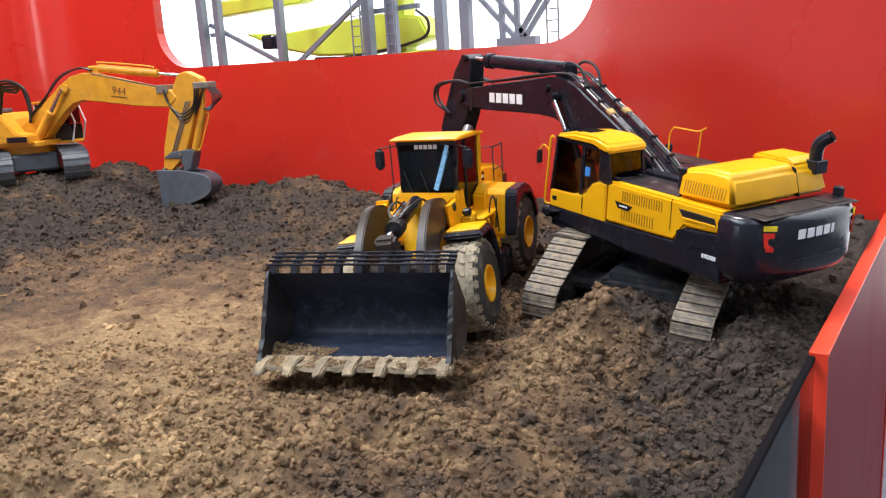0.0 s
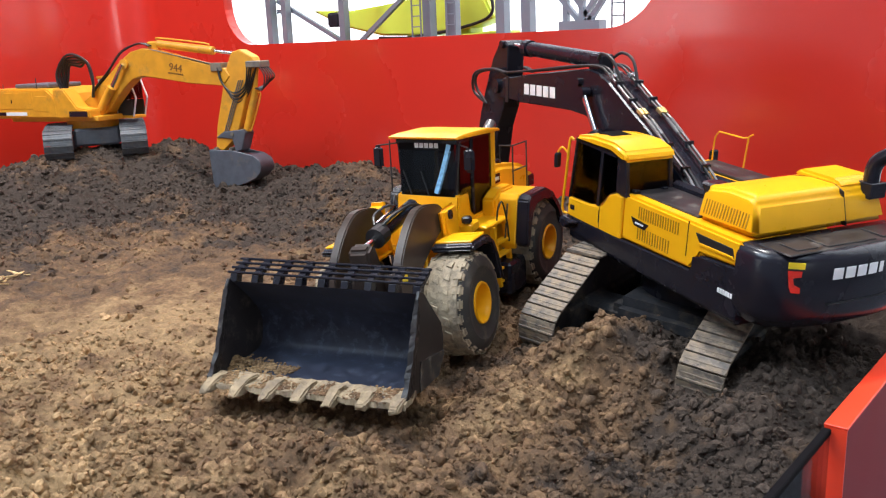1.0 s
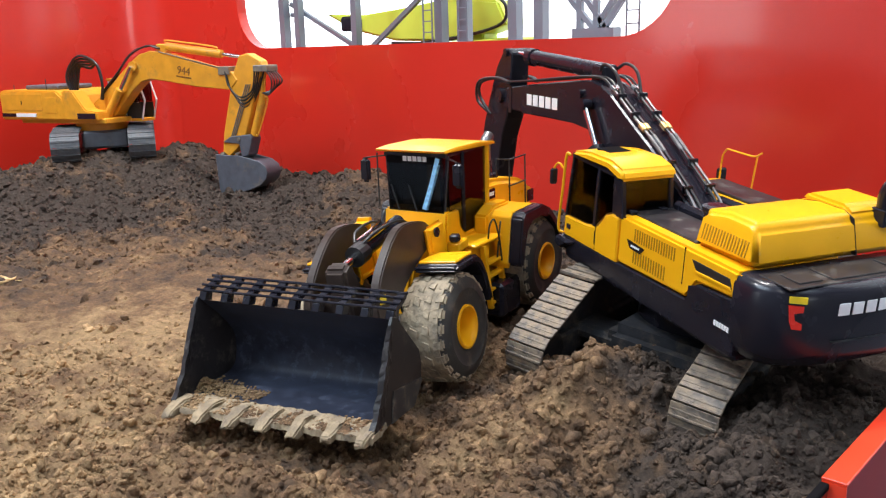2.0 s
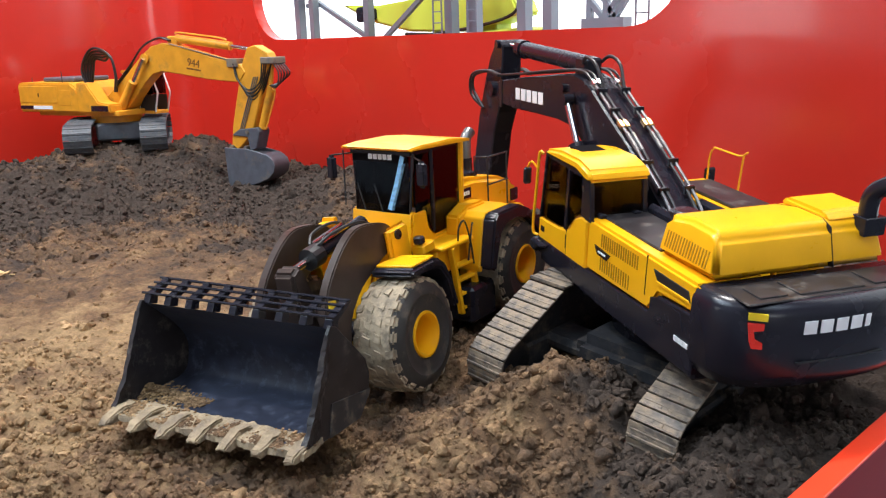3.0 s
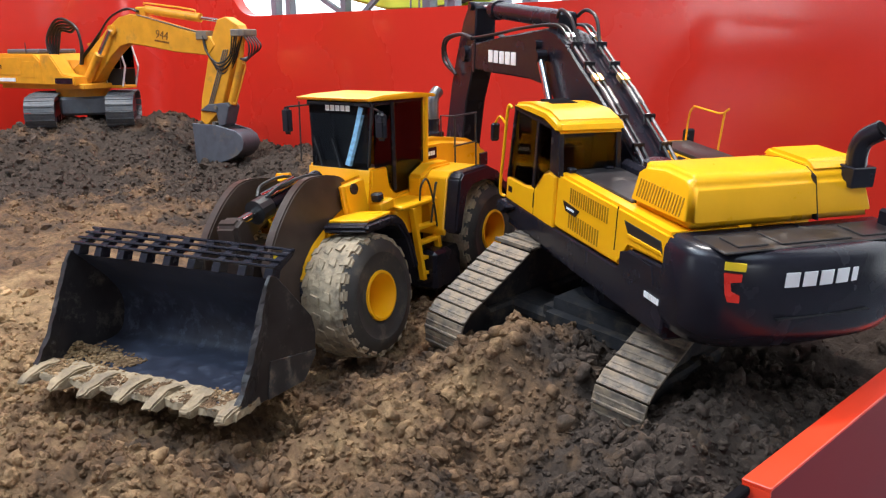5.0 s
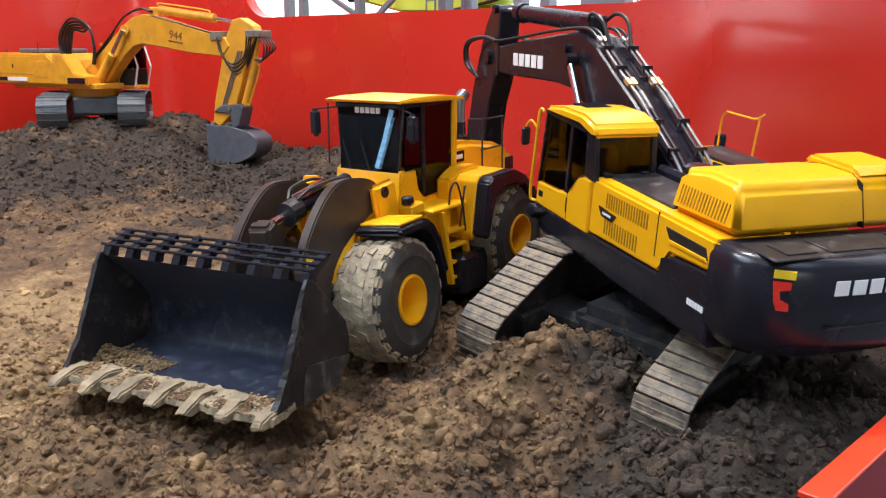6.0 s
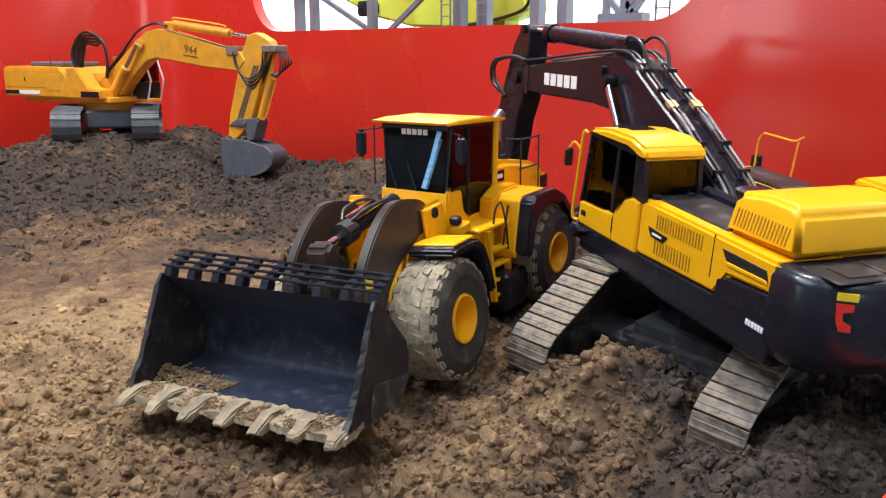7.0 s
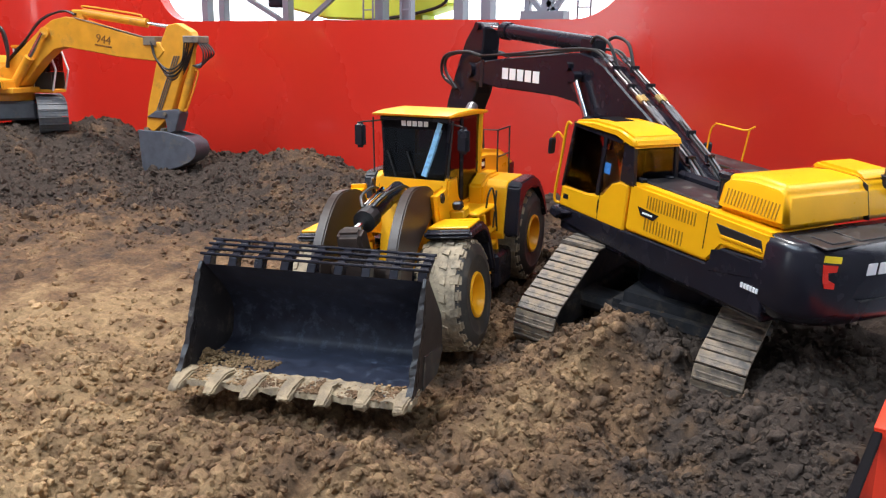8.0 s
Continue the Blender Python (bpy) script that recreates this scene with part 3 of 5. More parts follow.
    part("roof", prism([(0.045, 0.1768), (0.048, 0.1795), (0.02, 0.1815), (-0.04, 0.1808), (-0.08, 0.1765), (-0.083, 0.173)], -0.051, 0.051, bevel=0.0022, segments=2), YELLOW, cab, "yellow overhanging cab roof")
    part("roof_lining", box(-0.068, 0.036, -0.045, 0.045, 0.1700, 0.1755, 0.001), BLACK, cab)
    for s in (1, -1):
        part("front_pillar", tube([(0.034, s * 0.038, 0.1), (0.03, s * 0.044, 0.1730)], 0.0022, 8), BLACK, cab)
        part("middle_pillar", tube([(-0.004, s * 0.0445, 0.075), (-0.004, s * 0.0445, 0.1730)], 0.0028, 8), BLACK, cab)
        part("rear_pillar", tube([(-0.063, s * 0.044, 0.07), (-0.066, s * 0.045, 0.1760)], 0.0042, 8), YELLOW, cab, "yellow rear cab pillar")
        part("side_window", prism([(0.03, 0.104), (0.008, 0.104), (0.002, 0.08), (-0.006, 0.071), (-0.045, 0.073), (-0.056, 0.098), (-0.062, 0.1), (-0.063, 0.1720), (0.028, 0.1720)], s * 0.0438, s * 0.0446), GLASS, cab, "dark tinted side window")
        part("mirror_arm", tube([(0.032, s * 0.044, 0.1700), (0.046, s * 0.066, 0.1680), (0.046, s * 0.067, 0.1600)], 0.001, 6), HOSE, cab)
        part("mirror", box(0.041, 0.049, s * 0.067 - 0.0075, s * 0.067 + 0.0075, 0.137, 0.168, 0.0038, 3), BLACK, cab, "black wing mirror")
        part("guard_wire", tube([(0.04, s * 0.052, 0.1740), (0.046, s * 0.048, 0.108)], 0.001, 6), HOSE, cab)
    part("windscreen", prism([(0.036, 0.1), (0.0368, 0.1), (0.0328, 0.1740), (0.032, 0.1740)], -0.04, 0.04), GLASS, cab, "dark tinted windscreen")
    part("sun_strip", prism([(0.0365, 0.1620), (0.0371, 0.1620), (0.0356, 0.1740), (0.035, 0.1740)], -0.04, 0.04), STRIP, cab)
    marking(cab, pose(0.0378, 0.002, 0.1682, 0, 0, 90), 0.036, 0.0062)
    # Blue reflection on the glass, built as a thin coloured strip.
    part("reflection_strip", tube(arc([(0.0375, 0.014, 0.107), (0.0365, 0.019, 0.122), (0.0355, 0.025, 0.14), (0.0345, 0.034, 0.1700)], 6), 0.0044, 5), REFLECTION_BLUE, cab, "pale blue strip painted as a reflection on the windscreen")
    part("rear_window", box(-0.0655, -0.0648, -0.04, 0.04, 0.075, 0.1720), GLASS, cab)
    for y in (-0.022, 0.004):
        part("wiper", tube([(0.04, y, 0.103), (0.0385, y - 0.012, 0.135)], 0.0009, 6), HOSE, cab)
    part("seat", box(-0.045, -0.012, -0.014, 0.014, 0.07, 0.088, 0.005, 2), INTERIOR, cab)
    part("seat_back", box(-0.05, -0.04, -0.014, 0.014, 0.085, 0.132, 0.004, 2), INTERIOR, cab)
    part("steering_column", tube([(0.02, 0, 0.07), (0.008, 0, 0.1)], 0.003, 8), INTERIOR, cab)
    part("steering_wheel", moved(lathe([(-0.001, 0.009), (-0.001, 0.011), (0.001, 0.011), (0.001, 0.009)], "z", 20), pose(0.006, 0, 0.103, 0, -25, 0)), INTERIOR, cab)
    # front frame
    part("front_frame", F(prism([(0.02, -0.025), (0.02, 0.07), (0.035, 0.1), (0.055, 0.104), (0.082, 0.06), (0.115, 0.0), (0.13, -0.025)], -0.022, 0.022, bevel=0.004, segments=2)), YELLOW, L, "yellow front frame tower")
    part("front_axle", F(tube([(0.121, -0.07, 0), (0.121, 0.07, 0)], 0.013, 12)), BLACK, L)
    part("joint", F(tube([(0.005, 0, -0.03), (0.005, 0, 0.05)], 0.016, 14)), BLACK, L)
    for s in (1, -1):
        part("headlamp_bracket", F(box(0.03, 0.055, s * 0.066 - 0.009, s * 0.066 + 0.009, 0.066, 0.078, 0.002)), YELLOW, L)
        part("headlamp", F(box(0.046, 0.056, s * 0.068 - 0.006, s * 0.068 + 0.006, 0.0785, 0.088, 0.002)), BLACK, L, "small black headlamp")
        part("tower_plate", F(box(0.052, 0.094, s * 0.0495, s * 0.0585, 0.045, 0.109, 0.006, 3)), YELLOW, L)
        part("pivot_pin", F(tube([(0.077, s * 0.058, 0.099), (0.077, s * 0.0605, 0.099)], 0.0058, 16)), BLACK, L)
        rim = arc([(0.066, 0, 0.09), (0.072, 0, 0.106), (0.09, 0, 0.117), (0.127, 0, 0.124), (0.151, 0, 0.118), (0.176, 0, 0.1015), (0.198, 0, 0.08), (0.211, 0, 0.056), (0.21, 0, 0.03), (0.206, 0, 0.01), (0.205, 0, -0.035), (0.196, 0, -0.046), (0.186, 0, -0.03), (0.18, 0, 0.005), (0.172, 0, 0.035), (0.15, 0, 0.056), (0.128, 0, 0.067), (0.094, 0, 0.079), (0.074, 0, 0.082)], 3)
        arm = [(p.x, p.z) for p in rim]
        part("lift_arm", F(prism(arm, s * 0.037, s * 0.049, bevel=0.0015, segments=2)), ARM_PAINT, L, "curved charcoal lift arm plate")
        part("warning_sticker", F(moved(box(-0.006, 0.006, -0.0004, 0.0004, -0.005, 0.005), pose(0.1985, s * 0.0495, 0.0625, 0, -12, 0))), STICKER, L, "small orange warning sticker")
        part("lift_cylinder", F(tube([(0.03, s * 0.026, 0.0), (0.12, s * 0.026, 0.02)], 0.008, 12)), BLACK, L)
        top = [(0.057, 0.038), (0.066, 0.056), (0.078, 0.0645), (0.09, 0.067), (0.132, 0.067), (0.138, 0.062), (0.132, 0.0565), (0.092, 0.0565), (0.078, 0.052), (0.066, 0.036), (0.056, 0.0), (0.048, 0.003)]
        part("front_fender", G(prism(top, s * 0.0505, s * 0.105, bevel=0.003, segments=3)), BLACK, L, "charcoal front fender")
        part("fender_top", G(box(0.084, 0.128, s * 0.0775 - 0.0235, s * 0.0775 + 0.0235, 0.0665, 0.0698, 0.001)), YELLOW, L, "yellow fender tread plate")
    # tilt linkage
    part("tilt_cylinder", F(tube([(0.06, 0, 0.108), (0.15, 0, 0.1)], 0.0095, 14)), BLACK, L, "", True)
    part("tilt_cylinder_head", F(tube([(0.146, 0, 0.1004), (0.164, 0, 0.0988)], 0.0125, 14)), HOSE, L)
    part("tilt_rod", F(tube([(0.162, 0, 0.099), (0.2, 0, 0.0955)], 0.0044, 12)), CHROME, L, "chrome piston rod", True)
    for y in (-0.006, 0.006):
        part("tilt_pipe", F(tube([(0.09, y, 0.1165), (0.145, y, 0.1115)], 0.0024, 8)), CHROME, L)
        part("tilt_hose", F(tube(arc([(0.15, y, 0.111), (0.13, y * 2.4, 0.119), (0.085, y * 3.0, 0.117), (0.05, y * 3, 0.095)]), 0.0018, 6)), HOSE, L)
    part("bellcrank", F(prism([(0.188, 0.1), (0.196, 0.104), (0.208, 0.098), (0.209, 0.06), (0.206, 0.005), (0.192, -0.012), (0.178, 0.03), (0.178, 0.06)], -0.014, 0.014, bevel=0.004, segments=3)), ARM_PAINT, L)
    part("arm_crossbeam", F(tube([(0.175, -0.045, 0.045), (0.175, 0.045, 0.045)], 0.013, 14)), ARM_PAINT, L, "", True)
    part("bucket_link", F(tube([(0.194, 0, -0.003), (0.207, 0, 0.005)], 0.006, 10)), BLACK, L)
    wheel("front_wheel", L, TO_FRONT @ pose(0.121, 0.075, 0, 0, 12, 0), True)
    wheel("front_wheel", L, TO_FRONT @ pose(0.121, -0.075, 0, 0, 40, 0), False)
    wheel("rear_wheel", L, pose(-0.122, 0.075, 0.01, 0, 5, 0), True)
    wheel("rear_wheel", L, pose(-0.122, -0.075, 0.01, 0, 27, 0), False)


def crusted(bm, amount, cuts=3):
    """Breaks the straight edges of a plate with lumps of dried mud."""
    bmesh.ops.triangulate(bm, faces=[f for f in bm.faces if len(f.verts) > 4])
    for _ in range(cuts if cuts < 4 else 6):
        long = [e for e in bm.edges if e.calc_length() > 0.006]
        if not long:
            break
        bmesh.ops.subdivide_edges(bm, edges=long, cuts=1, use_grid_fill=True)
    for v in bm.verts:
        p = v.co.copy()
        v.co += noise.noise_vector(p * 110) * amount + noise.noise_vector(p * 300) * amount * 0.5
    return bm


def build_bucket():
    L = loader
    Bk = lambda bm: moved(bm, TO_BUCKET)
    w0, w1 = -0.114, 0.113
    curve = arc([(0.0, 0, 0.0), (-0.014, 0, -0.0125), (-0.034, 0, -0.031), (-0.0505, 0, -0.053), (-0.052, 0, -0.075), (-0.041, 0, -0.0925), (0.0, 0, -0.0945), (0.05, 0, -0.0955)], 4)
    shell_in = [(p.x, p.z) for p in curve]
    shell_out = [(p.x - 0.003, p.z - 0.0025) for p in curve]
    bucket = part("bucket", Bk(prism(shell_in + shell_out[::-1], w0, w1)), INSIDE, L, "black loader bucket with dusty scratched inside", True)
    side = [(0.004, 0.004), (-0.004, 0.001), (-0.052, -0.047), (-0.0575, -0.064), (-0.0555, -0.082), (-0.036, -0.1025), (0.05, -0.099), (0.055, -0.092), (0.039, -0.07), (0.0235, -0.037), (0.0095, -0.003)]
    for y in (w0, w1):
        part("side_plate", Bk(prism(side, y - 0.002, y + 0.002, bevel=0.0006)), STEEL_DIRTY, bucket)
        part("side_edge", Bk(crusted(prism([(0.0555, -0.092), (0.0395, -0.07), (0.024, -0.037), (0.011, -0.006), (0.0065, -0.01), (0.016, -0.042), (0.029, -0.076), (0.041, -0.0985), (0.053, -0.0985)], y - 0.0028, y + 0.0028), 0.0012)), STEEL_DIRTY, bucket, "scuffed muddy side cutting edge")
        o = 1 if y > 0 else -1
        part("wear_plate", Bk(prism([(-0.0555, -0.0795), (0.0124, -0.068), (0.018, -0.1005), (-0.0355, -0.1028), (-0.0545, -0.084)], y + o * 0.002, y + o * 0.0032, bevel=0.0005)), SCUFFED, bucket, "scuffed grey wear plate")
    part("cutting_edge", Bk(crusted(prism([(0.03, -0.0935), (0.061, -0.0955), (0.063, -0.1005), (0.03, -0.0995)], w0 - 0.004, w1 + 0.004), 0.0022, 5)), MUD, bucket, "muddy worn cutting edge")
    rng = random.Random(5)
    for k in range(7):
        y = w0 + 0.006 + (w1 - w0 - 0.011) * k / 6
        p = [(0.036, -0.0915), (0.052, -0.0905), (0.07 + rng.uniform(-0.002, 0.002), -0.0955), (0.0775 + rng.uniform(-0.006, 0.003), -0.1005), (0.07, -0.1035), (0.036, -0.1025)]
        b = prism(p, y - 0.0068, y + 0.0068, bevel=0.0015, segments=2)
        for v in b.verts:
            v.co.y = y + (v.co.y - y) * (1.15 - 0.45 * max(0, (v.co.x - 0.045) / 0.04))
        part("tooth", Bk(crusted(b, 0.0022, 1)), MUD, bucket, "worn muddy bucket tooth")
    # spill guard on the top edge
    for k in range(9):
        y = w0 + 0.004 + (w1 - w0 - 0.008) * k / 8
        part("guard_rib", Bk(prism([(0.002, 0.0), (-0.002, 0.008), (-0.028, 0.017), (-0.032, 0.013), (-0.012, 0.004), (-0.01, -0.003)], y - 0.0042, y + 0.0042, bevel=0.0005)), BLACK, bucket)
        part("guard_nut", Bk(tube([(-0.03, y - 0.004, 0.0165), (-0.03, y + 0.004, 0.0165)], 0.003, 8)), BLACK, bucket)
    for x, z in ((-0.003, 0.0095), (-0.012, 0.0125), (-0.021, 0.0155), (-0.03, 0.018)):
        part("guard_bar", Bk(tube([(x, w0 - 0.004, z), (x, w1 + 0.002, z)], 0.0015, 8)), BLACK, bucket)
    # soil left in the corner and mud along the lip
    vs_all, fs_all, base = [], [], 0
    shapes = [pebble_shape(k, 1, 0.55) for k in range(6)]
    for k in range(2300):
        if k < 700:
            u, v = rng.random() ** 1.6, rng.gauss(0, 1)
            y, x = w0 + 0.005 + 0.075 * u, 0.012 + 0.012 * v * (1 - 0.5 * u)
            x = min(max(x, -0.045), 0.035)
            s, z = rng.uniform(0.0008, 0.0026), -0.0943 + 0.011 * (1 - u) ** 2 * math.exp(-(v * v)) * rng.random() + 0.3 * max(0, -0.035 - x)
        else:
            y, x = rng.uniform(w0 - 0.004, w1 + 0.004), 0.03 + 0.031 * rng.random() ** 0.7
            lump = noise.noise((y * 45, x * 30, 1.3))
            if lump + 12 * (x - 0.045) < rng.uniform(-0.35, 0.25):
                continue
            s, z = rng.uniform(0.0007, 0.0024), -0.0932 - 0.1 * (x - 0.03) + 0.0022 * max(0, lump)
        co, fa = shapes[k % 6]
        vs_all.append(co * s + np.array((x, y, z + s * 0.1)))
        fs_all.append(fa + base)
        base += len(co)
    me = bpy.data.meshes.new("bucket_soil")
    me.from_pydata(np.concatenate(vs_all).tolist(), [], np.concatenate(fs_all).tolist())
    me.materials.append(CLOD)
    ob = new("bucket_soil", me)
    ob.matrix_world = BUCKET
    tagged(ob, "brown soil crumbs lying in the loader bucket and on its lip", "soil", kind="stuff")


build_loader()
build_bucket()

# ---- crawler excavators ----
def track(parent, y0, y1, length, tall, end_r, shoes, steel, frame_mat):
    """One crawler: a chain of shoes round an oval, with its frame, idler and rollers."""
    t = new("crawler_track")
    t.parent = parent
    r, wide = end_r, y1 - y0
    half, crown = length / 2 - r, tall
    # closed path: along the bottom, round each end and over the crown
    rise = math.atan2(crown - 2 * r, half * 0.5)
    path = [(-half, 0.0), (half, 0.0)]
    path += [(half + r * math.sin(a), r - r * math.cos(a)) for a in np.linspace(0.2, math.pi - rise, 14)]
    path += [(half * 0.5, crown), (-half * 0.5, crown)]
    path += [(-half - r * math.sin(a), r - r * math.cos(a)) for a in np.linspace(math.pi - rise, 0.2, 14)]
    seg = [math.dist(p, q) for p, q in zip(path, path[1:] + path[:1])]
    pitch = sum(seg) / shoes
    bm = box(-pitch * 0.47, pitch * 0.47, y0, y1, -0.0012, 0.0012, 0.0003)
    box(-pitch * 0.47, -pitch * 0.3, y0 + 0.0005, y1 - 0.0005, 0.001, 0.0028, 0.0004, bm=bm)
    box(-pitch * 0.05, pitch * 0.08, y0 + 0.0005, y1 - 0.0005, 0.001, 0.0017, 0.0003, bm=bm)
    for dy in (0.4, 0.6):
        box(-pitch * 0.26, -pitch * 0.1, y0 + wide * dy - 0.0016, y0 + wide * dy + 0.0016, 0.001, 0.0018, bm=bm)
    shoe_mesh = bpy.data.meshes.new("shoe")
    bm.to_mesh(shoe_mesh)
    bm.free()
    shoe_mesh.materials.append(steel)
    for k in range(shoes):
        s, i = (k + 0.3) * pitch, 0
        while s > seg[i]:
            s, i = s - seg[i], i + 1
        p, q = path[i], path[(i + 1) % len(path)]
        u = s / seg[i]
        x, z = p[0] + (q[0] - p[0]) * u, p[1] + (q[1] - p[1]) * u
        ob = new("shoe", shoe_mesh)
        ob.parent, ob.matrix_basis = t, pose(x, 0, z, 0, 180 - math.degrees(math.atan2(q[1] - p[1], q[0] - p[0])), 0)
    run = 2 * half
    c, h = (y0 + y1) / 2, wide * 0.28
    part("track_frame", prism([(-run / 2, r * 0.5), (-run / 2 + 0.01, r * 1.5), (run / 2 - 0.01, r * 1.5), (run / 2, r * 0.5)], c - h, c + h, bevel=0.003), frame_mat, t)
    for x in (-run / 2, run / 2):
        part("idler", moved(lathe([(-h, r * 0.3), (-h, r * 0.86), (-h * 0.4, r * 0.9), (h * 0.4, r * 0.9), (h, r * 0.86), (h, r * 0.3)], steps=28), pose(x, c, r)), frame_mat, t, "", True)
    for k in range(6):
        x = -run / 2 + run * (k + 0.7) / 6.4
        part("roller", moved(lathe([(-h * 1.1, 0.003), (-h * 1.1, r * 0.26), (h * 1.1, r * 0.26), (h * 1.1, 0.003)], steps=14), pose(x, c, r * 0.36)), frame_mat, t)
    part("chain", prism([(-run / 2, 0.003), (-run / 2 - r * 0.9, r), (-run / 4, tall - 0.004), (run / 4, tall - 0.004), (run / 2 + r * 0.9, r), (run / 2, 0.003)], c - wide * 0.1, c + wide * 0.1), frame_mat, t)
    return t


def slots(parent, x0, x1, z0, z1, y, count, slant, mat, lean=0.0):
    """A row of upright strips on a side panel, painted in the shade of louvre slots."""
    for k in range(count):
        x = x0 + (x1 - x0) * k / (count - 1)
        w = abs(x1 - x0) / count * 0.14
        bm = prism([(x - w, z0 + slant * k), (x + w, z0 + slant * k), (x + w, z1 + slant * k), (x - w, z1 + slant * k)], y - 0.0006, y + 0.0006)
        for v in bm.verts:
            v.co.y -= lean * (v.co.z - z0)
        part("louvre", bm, mat, parent)


HOUSE = pose(-0.365, 1.165, 0.02, 0, -6, 153.5)
excavator = thing("crawler_excavator", HOUSE, "yellow and charcoal model crawler excavator standing on heaped soil", "excavator")


def build_excavator():
    X = excavator
    # undercarriage, turned against the house
    under = part("undercarriage", box(-0.1, 0.1, -0.07, 0.07, 0.03, 0.066, 0.012, 2), UNDER, X, "dusty black undercarriage")
    under.matrix_basis = pose(0, 0, 0, 0, 0, -63.5)
    for s in (1, -1):
        part("cross_arm", box(-0.09 if s < 0 else 0.04, -0.04 if s < 0 else 0.09, -0.08, 0.12, 0.03, 0.048, 0.006), UNDER, under)
    part("slew_ring", lathe([(0.066, 0.06), (0.066, 0.072), (0.1, 0.072), (0.1, 0.06)], "z", 40), BLACK, X)
    for s in (1, -1):
        t = track(X, 0.097 if s > 0 else -0.108, 0.146 if s > 0 else -0.057, 0.36, 0.103, 0.031, 52, TRACK_STEEL, UNDER)
        t.matrix_basis = pose(0, 0, 0, 0, 0, -63.5)
    # deck and side bodies
    part("deck", box(-0.17, 0.15, -0.1, 0.1, 0.1, 0.122, 0.003), BLACK, X)
    skirt = [(0.152, 0.112), (0.152, 0.13), (0.03, 0.133), (-0.095, 0.137), (-0.11, 0.158), (-0.17, 0.162), (-0.17, 0.106), (-0.02, 0.104)]
    for s in (1, -1):
        part("side_skirt", prism(skirt, s * 0.092, s * 0.1035, bevel=0.0015), BLACK, X, "charcoal lower side skirt")
    part("foot_plate", prism([(0.15, 0.112), (0.165, 0.116), (0.16, 0.128), (0.12, 0.128)], 0.03, 0.11, bevel=0.003), BLACK, X)
    left = [(0.03, 0.134), (0.03, 0.19), (-0.166, 0.1895), (-0.17, 0.163), (-0.11, 0.159), (-0.095, 0.138)]
    side = part("side_body", prism(left, 0.034, 0.1025, bevel=0.003, segments=2), YELLOW, X, "yellow side body with louvres")
    slots(side, -0.002, -0.072, 0.168, 0.182, 0.1027, 17, 0.00005, LOUVRE)
    slots(side, -0.002, -0.058, 0.143, 0.158, 0.1027, 13, 0.0, LOUVRE)
    part("badge", prism([(0.012, 0.1665), (-0.021, 0.1645), (-0.014, 0.157), (0.006, 0.158)], 0.1024, 0.1034), BLACK, side)
    marking(side, pose(-0.0045, 0.1038, 0.1617), 0.016, 0.0022)
    part("slot_opening", prism([(-0.1, 0.1805), (-0.156, 0.18), (-0.16, 0.1705), (-0.109, 0.1695)], 0.102, 0.1032, bevel=0.0003), HOSE, side, "dark recessed slot")
    part("slot_lip", prism([(-0.108, 0.1715), (-0.158, 0.1722), (-0.16, 0.1695), (-0.108, 0.1685)], 0.1026, 0.1042, bevel=0.0003), YELLOW, side)
    part("panel_gap", box(-0.0885, -0.0875, 0.1018, 0.1029, 0.15, 0.189), BLACK, side)
    part("dark_panel", prism([(-0.1, 0.153), (-0.112, 0.157), (-0.148, 0.157), (-0.154, 0.142), (-0.1, 0.131)], 0.103, 0.1042, bevel=0.0004), BLACK, X)
    marking(X, pose(-0.154, 0.1046, 0.132), 0.022, 0.0052, WHITE, 6)
    part("walkway", box(-0.085, 0.028, 0.036, 0.088, 0.188, 0.192, 0.001), STEEL_DIRTY, X, "dusty charcoal anti-slip walkway")
    part("air_intake", lathe([(0.19, 0.012), (0.213, 0.012), (0.216, 0.0145), (0.22, 0.0145), (0.222, 0.01)], "z", 24), BLACK, X, "black round air intake cap").matrix_basis = pose(-0.066, 0.052, 0)
    right = part("tank_body", box(-0.09, 0.12, -0.102, -0.038, 0.118, 0.195, 0.004, 2), YELLOW, X, "yellow right-hand tank body")
    part("tank_top", box(-0.02, 0.1, -0.092, -0.048, 0.1945, 0.1985, 0.001), STEEL_DIRTY, right)
    part("filler_cap", lathe([(0.194, 0.005), (0.2, 0.005), (0.201, 0.0065), (0.206, 0.0065), (0.207, 0.004)], "z", 16), YELLOW, right).matrix_basis = pose(-0.04, -0.072, 0)
    part("handrail", tube(arc([(0.108, -0.093, 0.195), (0.107, -0.093, 0.225), (0.1, -0.093, 0.236)], 5) + [(0.055, -0.093, 0.236), (0.046, -0.092, 0.238), (0.036, -0.09, 0.244)], 0.0011, 8), YELLOW, X, "thin yellow handrail")
    part("handrail_post", tube([(0.051, -0.094, 0.19), (0.046, -0.093, 0.238)], 0.0011, 8), YELLOW, X)
    part("right_mirror_arm", tube([(0.107, -0.094, 0.2), (0.115, -0.1, 0.202)], 0.001, 6), HOSE, X)
    part("right_mirror", box(0.112, 0.118, -0.108, -0.094, 0.184, 0.208, 0.002), BLACK, X)
    # hood
    hood_prof = [(-0.082, 0.189), (-0.082, 0.221), (-0.09, 0.227), (-0.118, 0.232), (-0.15, 0.2315), (-0.162, 0.226), (-0.172, 0.192)]
    hood = part("engine_hood", prism(hood_prof, -0.088, 0.089, bevel=0.006, segments=3), YELLOW, X, "large smooth yellow engine hood", True)
    for v in hood.data.vertices:
        v.co.y *= 1.035 - 2.6 * max(0.0, v.co.z - 0.189)
